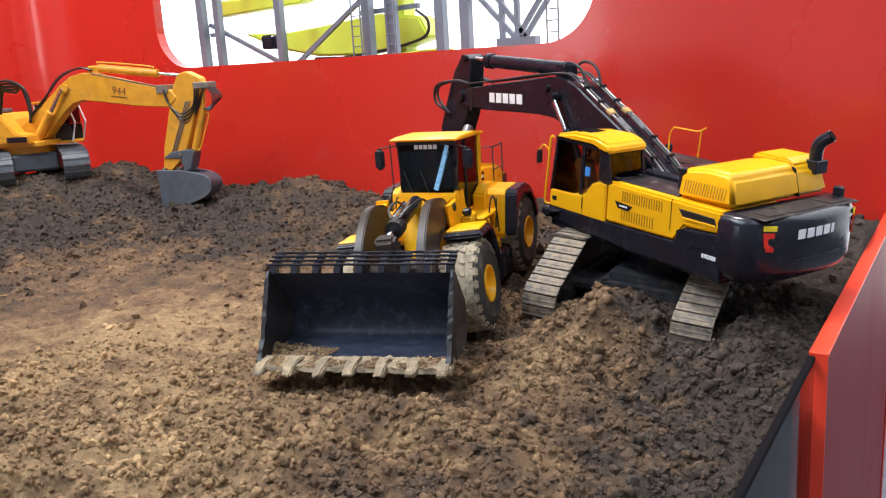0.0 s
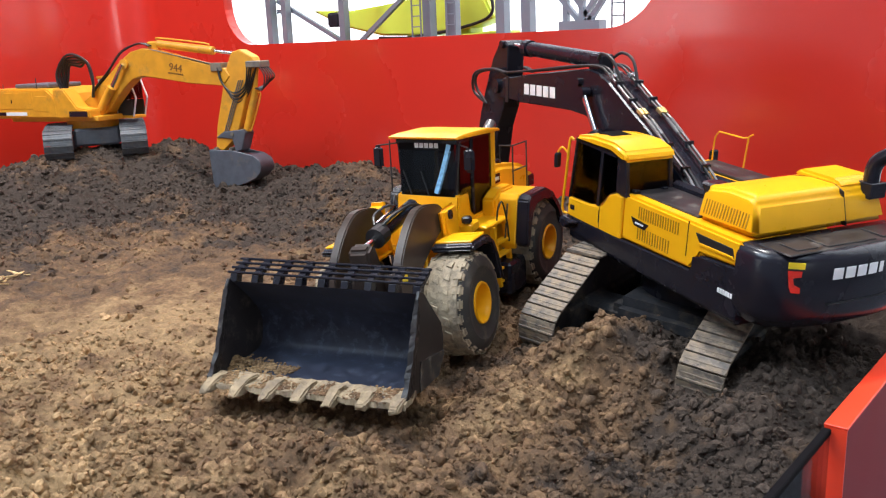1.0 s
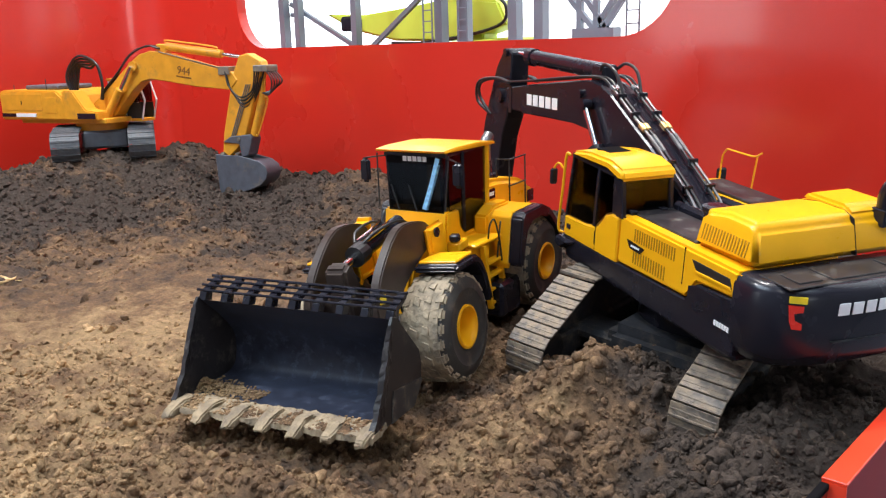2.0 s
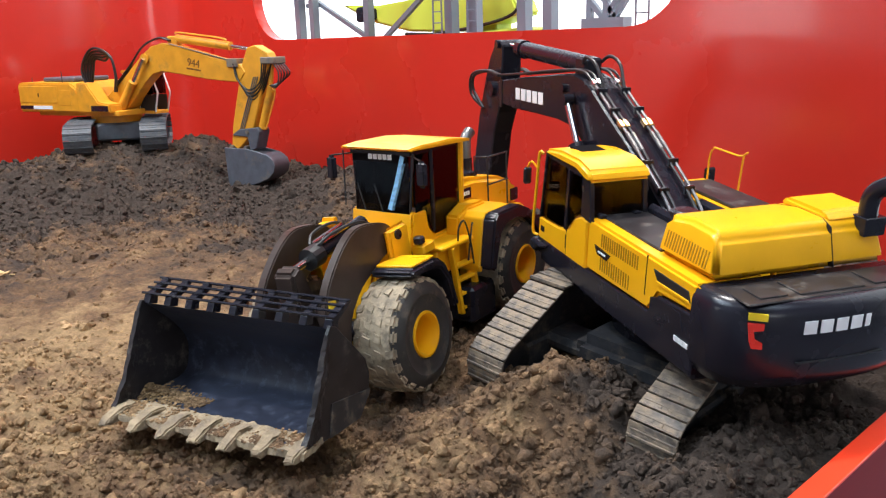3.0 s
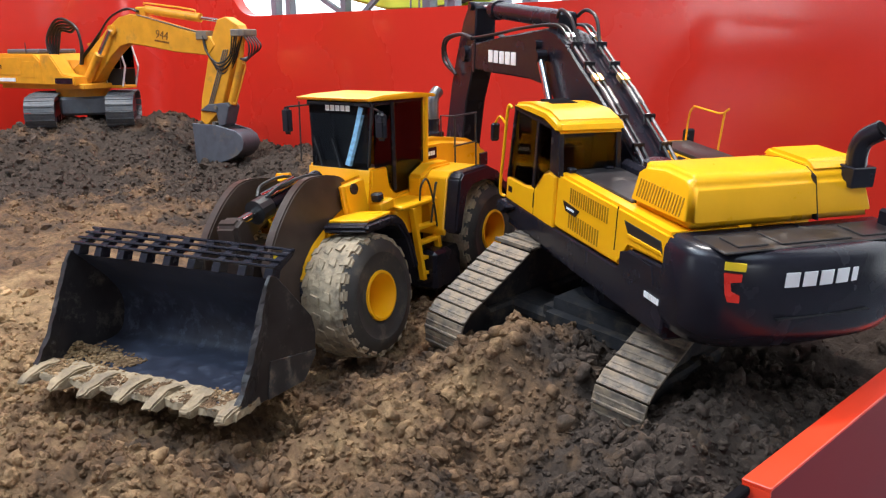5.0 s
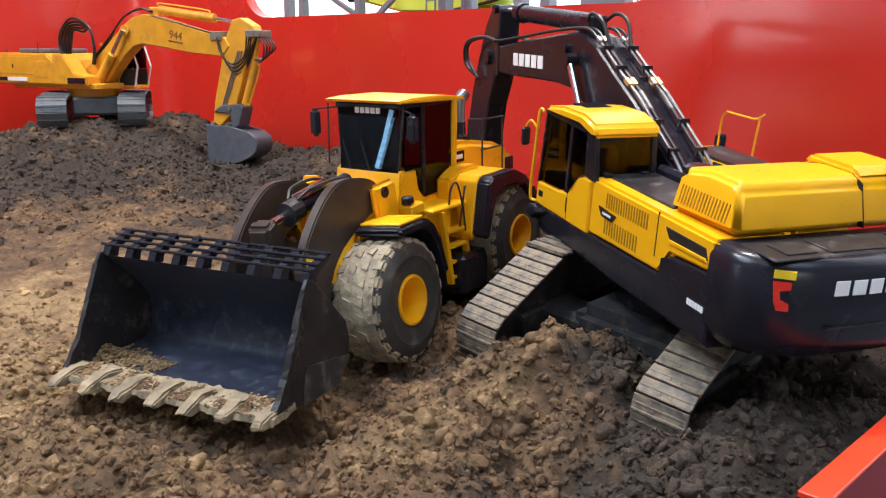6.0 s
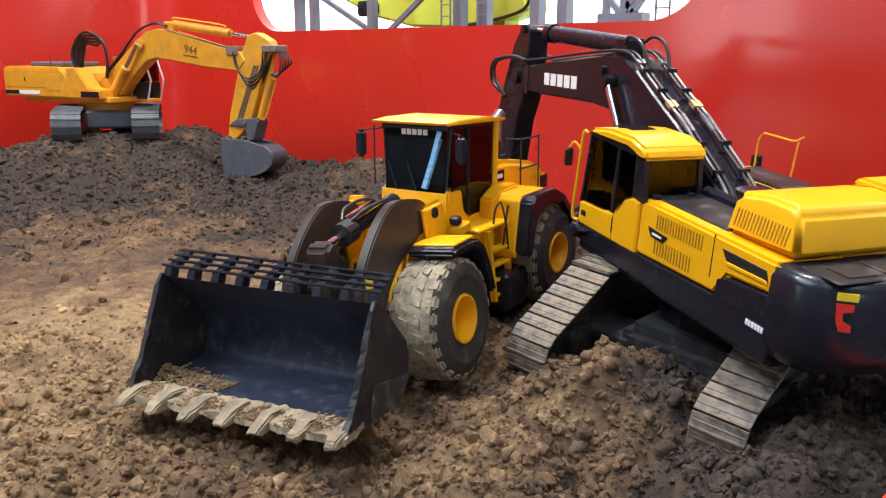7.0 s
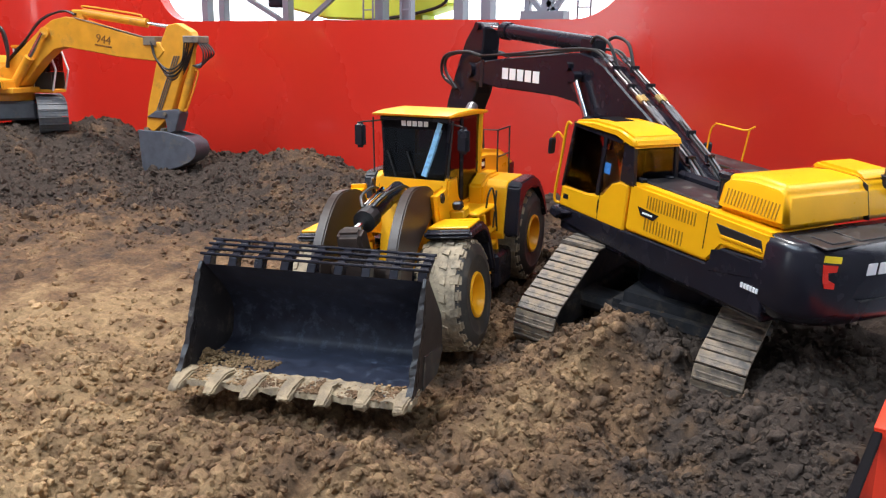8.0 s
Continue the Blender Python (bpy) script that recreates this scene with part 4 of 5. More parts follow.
    hood.modifiers.new("sharp", "WEIGHTED_NORMAL")
    part("hood_crown", prism([(-0.092, 0.228), (-0.1, 0.237), (-0.148, 0.2365), (-0.158, 0.229)], -0.084, -0.03, bevel=0.003, segments=2), YELLOW, hood)
    part("hood_joint", prism([(x + (0.0004 if x > -0.12 else -0.0004), z + 0.0003) for x, z in hood_prof], -0.0304, -0.0297), BLACK, hood)
    slots(hood, -0.094, -0.156, 0.199, 0.214, 0.0899, 16, 0.0, LOUVRE, 0.232)
    part("exhaust_base", box(-0.17, -0.152, -0.083, -0.06, 0.216, 0.233, 0.001), BLACK, X)
    part("exhaust", tube(arc([(-0.161, -0.07, 0.226), (-0.161, -0.069, 0.245), (-0.165, -0.07, 0.256), (-0.176, -0.074, 0.265)], 8), 0.0082, 16), BLACK, X, "black curved exhaust stack", True)
    # Black disc on the closed pipe end paints the shade of a hollow mouth.
    part("exhaust_bore_shade", tube([(-0.1755, -0.0738, 0.2646), (-0.1768, -0.0743, 0.2657)], 0.0068, 16), STRIP, X)
    # counterweight
    def plan(inset, back):
        pts = [(-0.163, 0.104 - inset)]
        for k in range(25):
            a = radians(90 - 180 * k / 24)
            cx, cy = abs(math.cos(a)) ** 0.8, math.copysign(abs(math.sin(a)) ** 0.8, math.sin(a))
            pts.append((-0.172 - (back + 0.0135 - inset) * cx, (0.104 - inset) * cy))
        return pts + [(-0.163, -0.104 + inset)]
    cw = bmesh.new()
    rings = []
    for z, inset, back in ((0.108, 0.012, 0.04), (0.114, 0.004, 0.042), (0.126, 0.0, 0.043), (0.178, 0.0, 0.043), (0.185, 0.003, 0.042), (0.1885, 0.009, 0.041)):
        rings.append([cw.verts.new((x, y, z)) for x, y in plan(inset, back)])
    for a, b in zip(rings, rings[1:]):
        for k in range(len(a)):
            cw.faces.new((a[k], a[(k + 1) % len(a)], b[(k + 1) % len(a)], b[k]))
    cw.faces.new(rings[0])
    cw.faces.new(rings[-1])
    cwt = part("counterweight", cw, BLACK, X, "glossy charcoal rounded counterweight", True)
    cwt.modifiers.new("sharp", "EDGE_SPLIT").split_angle = radians(40)
    part("top_cover", box(-0.215, -0.174, -0.088, 0.088, 0.1875, 0.1895, 0.0008), STEEL_DIRTY, cwt, "dusty charcoal top cover")
    part("hatch", box(-0.21, -0.18, -0.03, 0.035, 0.1893, 0.1908, 0.0005), STEEL_DIRTY, cwt)
    part("hatch", box(-0.208, -0.184, 0.045, 0.072, 0.1893, 0.1908, 0.0005), STEEL_DIRTY, cwt)
    part("hatch", box(-0.208, -0.18, -0.08, -0.042, 0.1893, 0.1908, 0.0005), STEEL_DIRTY, cwt)
    part("rear_camera", box(-0.195, -0.183, -0.088, -0.078, 0.1885, 0.203, 0.002), BLACK, cwt)
    part("recess_line", box(-0.2292, -0.2255, -0.04, 0.045, 0.1375, 0.1386), HOSE, cwt)
    for s in (1, -1):
        at = pose(-0.2162, s * 0.0785, 0, 0, 0, s * -33)
        part("reflector", moved(prism([(0.0075, 0.173), (-0.0055, 0.173), (-0.0055, 0.1675), (0.002, 0.166), (0.0005, 0.159), (-0.0055, 0.1565), (-0.006, 0.151), (0.0025, 0.151), (0.005, 0.157)], -0.0006, 0.0012, "x"), at), TAILRED, cwt, "red c-shaped tail reflector")
        part("rear_sticker", moved(box(-0.0006, 0.0012, -0.0075, 0.0075, 0.1755, 0.1815), at), STICKER, cwt, "yellow warning sticker")
    marking(cwt, pose(-0.2290, 0.006, 0.1685, 0, 0, -90), 0.074, 0.0115, bend=1.7)
    # cab
    cab = part("cab", prism([(0.151, 0.13), (0.15, 0.156), (0.1, 0.158), (0.075, 0.162), (0.06, 0.18), (0.045, 0.186), (0.031, 0.185), (0.031, 0.131)], 0.036, 0.1035, bevel=0.002), YELLOW, X, "yellow cab with dark glass")
    part("cab_floor", box(0.036, 0.146, 0.04, 0.099, 0.128, 0.136), INTERIOR, cab)
    part("roof", prism([(0.139, 0.233), (0.137, 0.24), (0.1, 0.2455), (0.055, 0.2455), (0.03, 0.239), (0.024, 0.228), (0.034, 0.226), (0.06, 0.233)], 0.034, 0.106, bevel=0.004, segments=3), YELLOW, cab, "rounded yellow cab roof", True)
    part("roof_hatch", box(0.088, 0.116, 0.055, 0.085, 0.2435, 0.2459, 0.0004), STRIP, cab)
    for y in (0.038, 0.1):
        part("rear_pillar", prism([(0.023, 0.185), (0.046, 0.187), (0.047, 0.232), (0.03, 0.228)], y - 0.002, y + 0.0035, bevel=0.0008), BLACK, cab)
        part("door_pillar", prism([(0.08, 0.16), (0.086, 0.16), (0.082, 0.236), (0.076, 0.236)], y, y + 0.003, bevel=0.0005), BLACK, cab)
        part("front_pillar", prism([(0.147, 0.155), (0.151, 0.155), (0.139, 0.236), (0.135, 0.236)], y, y + 0.003, bevel=0.0005), BLACK, cab)
        part("roof_rail", prism([(0.05, 0.228), (0.139, 0.232), (0.139, 0.237), (0.05, 0.235)], y, y + 0.0032), BLACK, cab)
        part("side_window", prism([(0.148, 0.156), (0.1, 0.158), (0.078, 0.164), (0.06, 0.182), (0.048, 0.187), (0.047, 0.23), (0.137, 0.234)], y + 0.001, y + 0.0018), CLEAR, cab, "dark tinted cab window")
    part("rear_window", prism([(0.026, 0.188), (0.0268, 0.188), (0.0325, 0.228), (0.0317, 0.228)], 0.043, 0.098), GLASS, cab, "dark tinted rear window")
    part("rear_sill", box(0.022, 0.04, 0.038, 0.102, 0.184, 0.1885, 0.001), BLACK, cab)
    part("windscreen", prism([(0.1495, 0.135), (0.1503, 0.135), (0.138, 0.235), (0.137, 0.235)], 0.042, 0.098), CLEAR, cab)
    part("front_lamp", box(0.134, 0.143, 0.1032, 0.1042, 0.141, 0.147), BLACK, cab)
    part("door_handle_slot", box(0.0775, 0.0785, 0.1032, 0.104, 0.14, 0.156), BLACK, cab)
    part("door_gap", box(0.0765, 0.0772, 0.1028, 0.1038, 0.131, 0.162), BLACK, cab)
    part("seat", box(0.07, 0.1, 0.055, 0.085, 0.136, 0.165, 0.004, 2), BROWN_SEAT, cab, "brown operator seat")
    part("seat_back", box(0.062, 0.072, 0.055, 0.085, 0.16, 0.21, 0.004, 2), BROWN_SEAT, cab)
    part("console", prism([(0.1, 0.136), (0.1, 0.165), (0.112, 0.2), (0.124, 0.205), (0.14, 0.17), (0.144, 0.136)], 0.05, 0.0795, bevel=0.004, segments=2), BROWN_SEAT, cab)
    part("monitor", box(0.09, 0.104, 0.0802, 0.082, 0.182, 0.195, 0.0003), glow("blue_lit_display", (0.06, 0.3, 1.0), 1.6), cab, "small lit blue display")
    part("grab_bar", tube(arc([(0.141, 0.105, 0.233), (0.146, 0.108, 0.232), (0.149, 0.109, 0.19), (0.154, 0.109, 0.14), (0.148, 0.105, 0.133)], 6), 0.0017, 8), YELLOW, cab, "yellow vertical grab bar")
    part("mirror_arm", tube(arc([(0.149, 0.109, 0.215), (0.156, 0.113, 0.221), (0.163, 0.115, 0.213)], 5), 0.0013, 8), YELLOW, cab)
    part("mirror", box(0.16, 0.165, 0.11, 0.12, 0.193, 0.213, 0.002), BLACK, cab)
    for y in (0.05, 0.09):
        part("wiper_base", box(0.02, 0.03, y - 0.004, y + 0.004, 0.188, 0.1945, 0.001), BLACK, cab)
    # boom and stick
    boom_prof = [(-0.02, 0.14), (-0.018, 0.168), (0.02, 0.196), (0.06, 0.221), (0.1, 0.245), (0.15, 0.27), (0.195, 0.294), (0.22, 0.303), (0.245, 0.306), (0.295, 0.299), (0.416, 0.278), (0.5, 0.262), (0.525, 0.252), (0.53, 0.24),
                 (0.515, 0.228), (0.44, 0.23), (0.35, 0.237), (0.29, 0.241), (0.25, 0.24), (0.222, 0.23), (0.19, 0.212), (0.12, 0.166), (0.06, 0.13), (0.02, 0.12)]
    boom = part("boom", prism(boom_prof, -0.021, 0.021, bevel=0.002), BLACK, X, "charcoal cranked boom")
    marking(boom, pose(0.38, 0.0216, 0.257, 0, 4, 0), 0.1, 0.0165)
    for s in (1, -1):
        part("foot_plate", box(-0.035, 0.03, s * 0.03 - 0.005, s * 0.03 + 0.005, 0.12, 0.2, 0.004), BLACK, X)
        part("boom_cylinder", tube([(0.12, s * 0.031, 0.11), (0.2, s * 0.031, 0.218)], 0.0095, 14), BLACK, X, "", True)
        part("cylinder_collar", tube([(0.196, s * 0.031, 0.213), (0.205, s * 0.031, 0.225)], 0.0112, 14), BLACK, X)
        part("boom_rod", tube([(0.2, s * 0.031, 0.218), (0.24, s * 0.031, 0.274)], 0.0042, 12), CHROME, X, "chrome piston rod", True)
        part("rod_eye", tube([(0.24, s * 0.024, 0.275), (0.24, s * 0.037, 0.275)], 0.0075, 14), BLACK, X)
        part("boom_lug", tube([(0.268, s * 0.02, 0.285), (0.268, s * 0.026, 0.285)], 0.006, 12), BLACK, boom)
        part("boom_lug", tube([(0.264, s * 0.02, 0.268), (0.264, s * 0.025, 0.268)], 0.005, 12), BLACK, boom)
        part("tip_plate", box(0.482, 0.49, s * 0.0212 - 0.0008, s * 0.0212 + 0.0008, 0.224, 0.266), STEEL_DIRTY, boom)
        # paired pressure lines along the boom
        for d in (0.012, 0.0185):
            y = s * d
            path = arc([(-0.005, y, 0.18), (0.02, y, 0.204), (0.06, y, 0.229), (0.1, y, 0.253), (0.15, y, 0.278), (0.195, y, 0.302)], 5)
            part("pressure_line", tube(path, 0.0019, 8), PIPE if d > 0.015 else HOSE, boom)
            part("upper_line", tube(arc([(0.195, y, 0.302), (0.225, y * 1.1, 0.312), (0.3, s * (0.018 + d / 3), 0.303), (0.4, s * (0.017 + d / 2.5), 0.286), (0.49, s * (0.017 + d / 2.5), 0.272)], 6), 0.0018, 8), HOSE, boom)
            part("fitting", tube([(0.118, y, 0.262), (0.128, y, 0.267)], 0.0036, 8), BRASS, boom, "brass pipe fitting")
            part("fitting", tube([(0.19, y, 0.3), (0.197, y, 0.3035)], 0.0033, 8), CHROME, boom)
            part("chrome_sleeve", tube([(0.084, y, 0.2435), (0.108, y, 0.2575)], 0.0024, 8), PIPE, boom)
        for x, z in ((0.03, 0.21), (0.065, 0.232), (0.145, 0.2755), (0.178, 0.293)):
            part("pipe_clamp", box(x - 0.002, x + 0.002, s * 0.0095, s * 0.0215, z - 0.004, z + 0.0045), BLACK, boom)
        part("hose_loop", tube(arc([(0.238, s * 0.012, 0.32), (0.222, s * 0.016, 0.329), (0.196, s * 0.016, 0.322), (0.178, s * 0.013, 0.296)], 7), 0.0022, 8), HOSE, boom)
        for d in (0, 1):
            part("stick_hose", tube(arc([(0.485, s * (0.023 + 0.003 * d), 0.272), (0.525, s * (0.028 + 0.003 * d), 0.274), (0.578 + 0.01 * d, s * 0.032, 0.26), (0.586 + 0.01 * d, s * 0.03, 0.236 - 0.008 * d), (0.56, s * 0.022, 0.21)], 8), 0.0026, 8), HOSE, boom)
    stick = part("stick", prism([(0.498, 0.315), (0.51, 0.321), (0.53, 0.316), (0.552, 0.29), (0.572, 0.248), (0.596, 0.188), (0.616, 0.1), (0.625, -0.06), (0.58, -0.07), (0.545, 0.08), (0.527, 0.175), (0.51, 0.21), (0.5, 0.25)], -0.016, 0.016, bevel=0.002), BLACK, X, "charcoal upright stick")
    part("hinge_boss", tube([(0.522, -0.026, 0.246), (0.522, 0.026, 0.246)], 0.012, 18), BLACK, stick)
    part("stick_lug", tube([(0.516, -0.02, 0.315), (0.516, 0.02, 0.315)], 0.0065, 14), BLACK, stick)
    part("arm_cylinder", tube([(0.25, 0, 0.316), (0.455, 0, 0.3135)], 0.0115, 16), BLACK, boom, "charcoal arm cylinder", True)
    part("cylinder_head", tube([(0.448, 0, 0.3135), (0.464, 0, 0.3133)], 0.0135, 16), BLACK, boom)
    part("arm_rod", tube([(0.46, 0, 0.3133), (0.508, 0, 0.313)], 0.005, 12), CHROME, boom, "chrome piston rod", True)
    part("cylinder_lug", box(0.232, 0.262, -0.012, 0.012, 0.3, 0.326, 0.003), BLACK, boom)


build_excavator()

HOUSE2 = pose(-2.17, 1.345, 0.14, 0, 0, 18.7)
old_excavator = thing("crawler_excavator", HOUSE2, "weathered ochre model crawler excavator on a soil bank by the wall", "excavator")


def build_old_excavator():
    X = old_excavator
    under = part("undercarriage", box(-0.08, 0.08, -0.05, 0.065, 0.024, 0.07, 0.006), GREY_STEEL, X, "blue-grey undercarriage")
    under.matrix_basis = pose(0, 0, 0, 0, 0, -47.7)
    for s in (1, -1):
        t = track(X, 0.065 if s > 0 else -0.118, 0.13 if s > 0 else -0.05, 0.345, 0.078, 0.036, 46, TRACK_GREY, GREY_STEEL)
        t.matrix_basis = pose(0, 0, 0, 0, 0, -47.7)
    part("slew_ring", lathe([(0.07, 0.05), (0.07, 0.066), (0.095, 0.066), (0.095, 0.05)], "z", 36), OCHRE, X)
    part("deck", box(-0.2, 0.1, -0.085, 0.085, 0.09, 0.104, 0.002), OCHRE, X)
    part("rear_body", prism([(-0.255, 0.1), (-0.255, 0.172), (-0.245, 0.178), (-0.05, 0.176), (-0.03, 0.16), (-0.02, 0.135), (-0.02, 0.1)], -0.1, 0.1, bevel=0.004, segments=2), OCHRE, X, "ochre rear engine house")
    part("side_door", box(-0.09, -0.05, -0.1012, -0.0998, 0.118, 0.158, 0.0005), OCHRE, X)
    part("side_door", box(-0.245, -0.1, -0.1011, -0.0998, 0.125, 0.168, 0.0005), OCHRE, X)
    part("stripe", box(-0.25, -0.2, -0.1016, -0.0999, 0.108, 0.117), BLACK, X)
    part("stripe", box(-0.198, -0.125, -0.1016, -0.0999, 0.108, 0.117), WHITE, X, "pale lettering stripe")
    part("latch", box(-0.175, -0.172, -0.102, -0.1, 0.14, 0.15), BLACK, X)
    part("radiator_top", box(-0.2, -0.08, -0.06, 0.06, 0.177, 0.189, 0.003), GREY_STEEL, X)
    part("aerial", tube([(-0.23, -0.07, 0.176), (-0.23, -0.07, 0.19)], 0.001, 6), HOSE, X)
    part("rail_post", tube([(-0.1, -0.08, 0.176), (-0.1, -0.08, 0.205)], 0.0012, 6), HOSE, X)
    part("side_body", prism([(-0.03, 0.1), (-0.03, 0.1755), (0.008, 0.1745), (0.028, 0.15), (0.046, 0.127), (0.085, 0.121), (0.085, 0.1)], -0.0995, -0.056, bevel=0.003, segments=2), OCHRE, X, "ochre stepped side body")
    part("dark_step", box(0.02, 0.08, -0.1008, -0.0985, 0.104, 0.118), BLACK, X)
    part("boom_bracket", prism([(-0.02, 0.1), (-0.01, 0.15), (0.01, 0.158), (0.04, 0.1)], -0.06, -0.04, bevel=0.002), OCHRE, X)
    # cab behind the boom
    cab = part("cab", box(0.03, 0.138, 0.004, 0.052, 0.09, 0.098, 0.001), OCHRE, X, "ochre cab with pale frame")
    for x in (0.032, 0.085, 0.136):
        for y in (0.006, 0.05):
            lean = 0.014 if x > 0.13 else 0
            part("pillar", tube([(x, y, 0.095), (x + lean, y, 0.145), (x - lean * 0.3, y, 0.197)], 0.0024, 6), WHITE, cab, "pale cab pillar")
    part("roof", box(0.026, 0.136, 0.0, 0.056, 0.195, 0.203, 0.003, 2), OCHRE, cab)
    for y in (0.005, 0.051):
        part("window", box(0.036, 0.134, y - 0.0005, y + 0.0005, 0.14, 0.194), GLASS, cab)
        part("lower_panel", box(0.036, 0.136, y - 0.0008, y + 0.0008, 0.098, 0.139), INTERIOR, cab)
    part("seat", box(0.05, 0.08, 0.015, 0.042, 0.098, 0.15, 0.005), BROWN_SEAT, cab)
    # boom, stick, bucket; their plane lies a little to the right of the middle
    yb, hw = -0.02, 0.017
    boom_prof = [(-0.02, 0.1), (-0.01, 0.125), (0.05, 0.163), (0.119, 0.216), (0.15, 0.24), (0.185, 0.262), (0.225, 0.27), (0.26, 0.265), (0.38, 0.234), (0.47, 0.214), (0.482, 0.195), (0.46, 0.172), (0.36, 0.18), (0.273, 0.193), (0.215, 0.2), (0.185, 0.194), (0.152, 0.17), (0.088, 0.11), (0.04, 0.092)]
    boom = part("boom", prism(boom_prof, yb - hw, yb + hw, bevel=0.002), OCHRE, X, "ochre cranked boom")
    part("number", text_bm("944", 0.027, pose(0.323, yb - hw - 0.0003, 0.2185, 90, 10, 0)), NUMBER_PRINT, boom, "worn brown number on the boom")
    marking(boom, pose(0.322, yb - hw - 0.0006, 0.2045, 0, 8, 0), 0.046, 0.0035, NUMBER_PRINT, 8)
    part("pivot_boss", tube([(0.165, yb - 0.024, 0.232), (0.165, yb + 0.024, 0.232)], 0.013, 18), OCHRE, boom)
    for s in (1, -1):
        part("lift_cylinder", tube([(0.06, yb + s * 0.027, 0.095), (0.122, yb + s * 0.027, 0.175)], 0.011, 14), OCHRE, X, "", True)
        part("lift_rod", tube([(0.122, yb + s * 0.027, 0.175), (0.165, yb + s * 0.027, 0.232)], 0.005, 10), CHROME, X)
    part("arm_cylinder", tube([(0.262, yb, 0.279), (0.43, yb, 0.257)], 0.0105, 14), OCHRE, boom, "ochre arm cylinder", True)
    part("cylinder_pipe", tube(arc([(0.266, yb - 0.008, 0.29), (0.276, yb - 0.008, 0.293), (0.41, yb - 0.008, 0.276), (0.422, yb - 0.008, 0.268)], 4), 0.0022, 6), OCHRE, boom)
    part("arm_rod", tube([(0.43, yb, 0.257), (0.515, yb, 0.246)], 0.0045, 10), CHROME, boom, "chrome piston rod", True)
    part("cylinder_lug", box(0.235, 0.268, yb - 0.01, yb + 0.01, 0.262, 0.286, 0.003), OCHRE, boom)
    for k in range(4):
        y = yb - hw - 0.0005 + k * 0.003
        part("pressure_line", tube([(0.25, y, 0.267 - 0.002 * k), (0.45, y, 0.222 - 0.002 * k)], 0.0014, 6), STEEL_WORN, boom)
    part("line_block", box(0.43, 0.462, yb - 0.021, yb + 0.018, 0.208, 0.228, 0.001), STEEL_WORN, boom)
    stick = part("stick", prism([(0.49, 0.252), (0.515, 0.258), (0.55, 0.24), (0.556, 0.222), (0.535, 0.18), (0.51, 0.11), (0.486, 0.05), (0.44, 0.01), (0.42, 0.02), (0.428, 0.07), (0.46, 0.18), (0.474, 0.22)], yb - 0.015, yb + 0.015, bevel=0.002), OCHRE, X, "ochre stick")
    part("manifold", box(0.535, 0.576, yb - 0.026, yb + 0.02, 0.214, 0.23, 0.002), STEEL_WORN, stick)
    part("bucket_cylinder", tube([(0.545, yb, 0.165), (0.508, yb, 0.062)], 0.0105, 14), OCHRE, stick, "", True)
    part("bucket_rod", tube([(0.55, yb, 0.22), (0.54, yb, 0.155)], 0.006, 10), OCHRE, stick)
    part("cylinder_pipe", tube(arc([(0.556, yb - 0.012, 0.155), (0.562, yb - 0.012, 0.145), (0.53, yb - 0.012, 0.068), (0.522, yb - 0.012, 0.066)], 4), 0.002, 6), OCHRE, stick)
    for k in range(3):
        part("stick_line", tube([(0.506 + 0.006 * k, yb - 0.0165, 0.185), (0.448 + 0.005 * k, yb - 0.0165, 0.05)], 0.0014, 6), STEEL_WORN, stick)
    for k in range(5):
        d = 0.004 * k
        part("hose_loop", tube(arc([(0.45, yb - 0.02 + d, 0.216), (0.462, yb - 0.024 + d, 0.18 - d), (0.495, yb - 0.026 + d, 0.155 - 2 * d), (0.528, yb - 0.024 + d, 0.172 - d), (0.538 + d, yb - 0.022 + d, 0.218)], 7), 0.0021, 6), HOSE, stick)
        part("hose_loop", tube(arc([(0.565, yb - 0.022 + d * 2, 0.224), (0.584 + d * 0.5, yb - 0.022 + d * 2, 0.195), (0.576, yb - 0.022 + d * 2, 0.162 + d), (0.555, yb - 0.02 + d, 0.165)], 7), 0.0019, 6), HOSE, stick)
        part("feed_hose", tube(arc([(0.05 + 0.004 * k, yb - 0.02 + d, 0.165), (0.115, yb - 0.018 + d, 0.222 + d), (0.16, yb - 0.018 + d, 0.262 + d * 0.6), (0.215, yb - 0.018 + d, 0.282), (0.25, yb - 0.018 + d, 0.275)], 7), 0.0024, 6), HOSE, boom)
        part("house_hose", tube(arc([(-0.035 - 0.005 * k, -0.05 + 1.5 * d, 0.15), (-0.056 + 0.004 * k, -0.05 + 1.5 * d, 0.205), (-0.028, -0.05 + 1.5 * d, 0.25 - d), (0.008, -0.05 + 1.5 * d, 0.262 - 2 * d), (0.054 - 1.6 * d, -0.05 + 1.5 * d, 0.24), (0.066 - 1.6 * d, -0.05 + 1.5 * d, 0.195), (0.058 - d, -0.05 + 1.5 * d, 0.15)], 8), 0.0034, 8), HOSE, X, "thick black looped hose")
    part("linkage", prism([(0.425, 0.045), (0.45, 0.06), (0.508, 0.066), (0.514, 0.056), (0.5, 0.015), (0.48, 0.008), (0.474, 0.042)], yb - 0.02, yb + 0.02, bevel=0.002), GREY_STEEL, stick)
    for x, z in ((0.424, 0.017), (0.468, 0.017), (0.476, 0.054)):
        part("pin", tube([(x, yb - 0.024, z), (x, yb + 0.024, z)], 0.0045, 10), STEEL_WORN, stick)
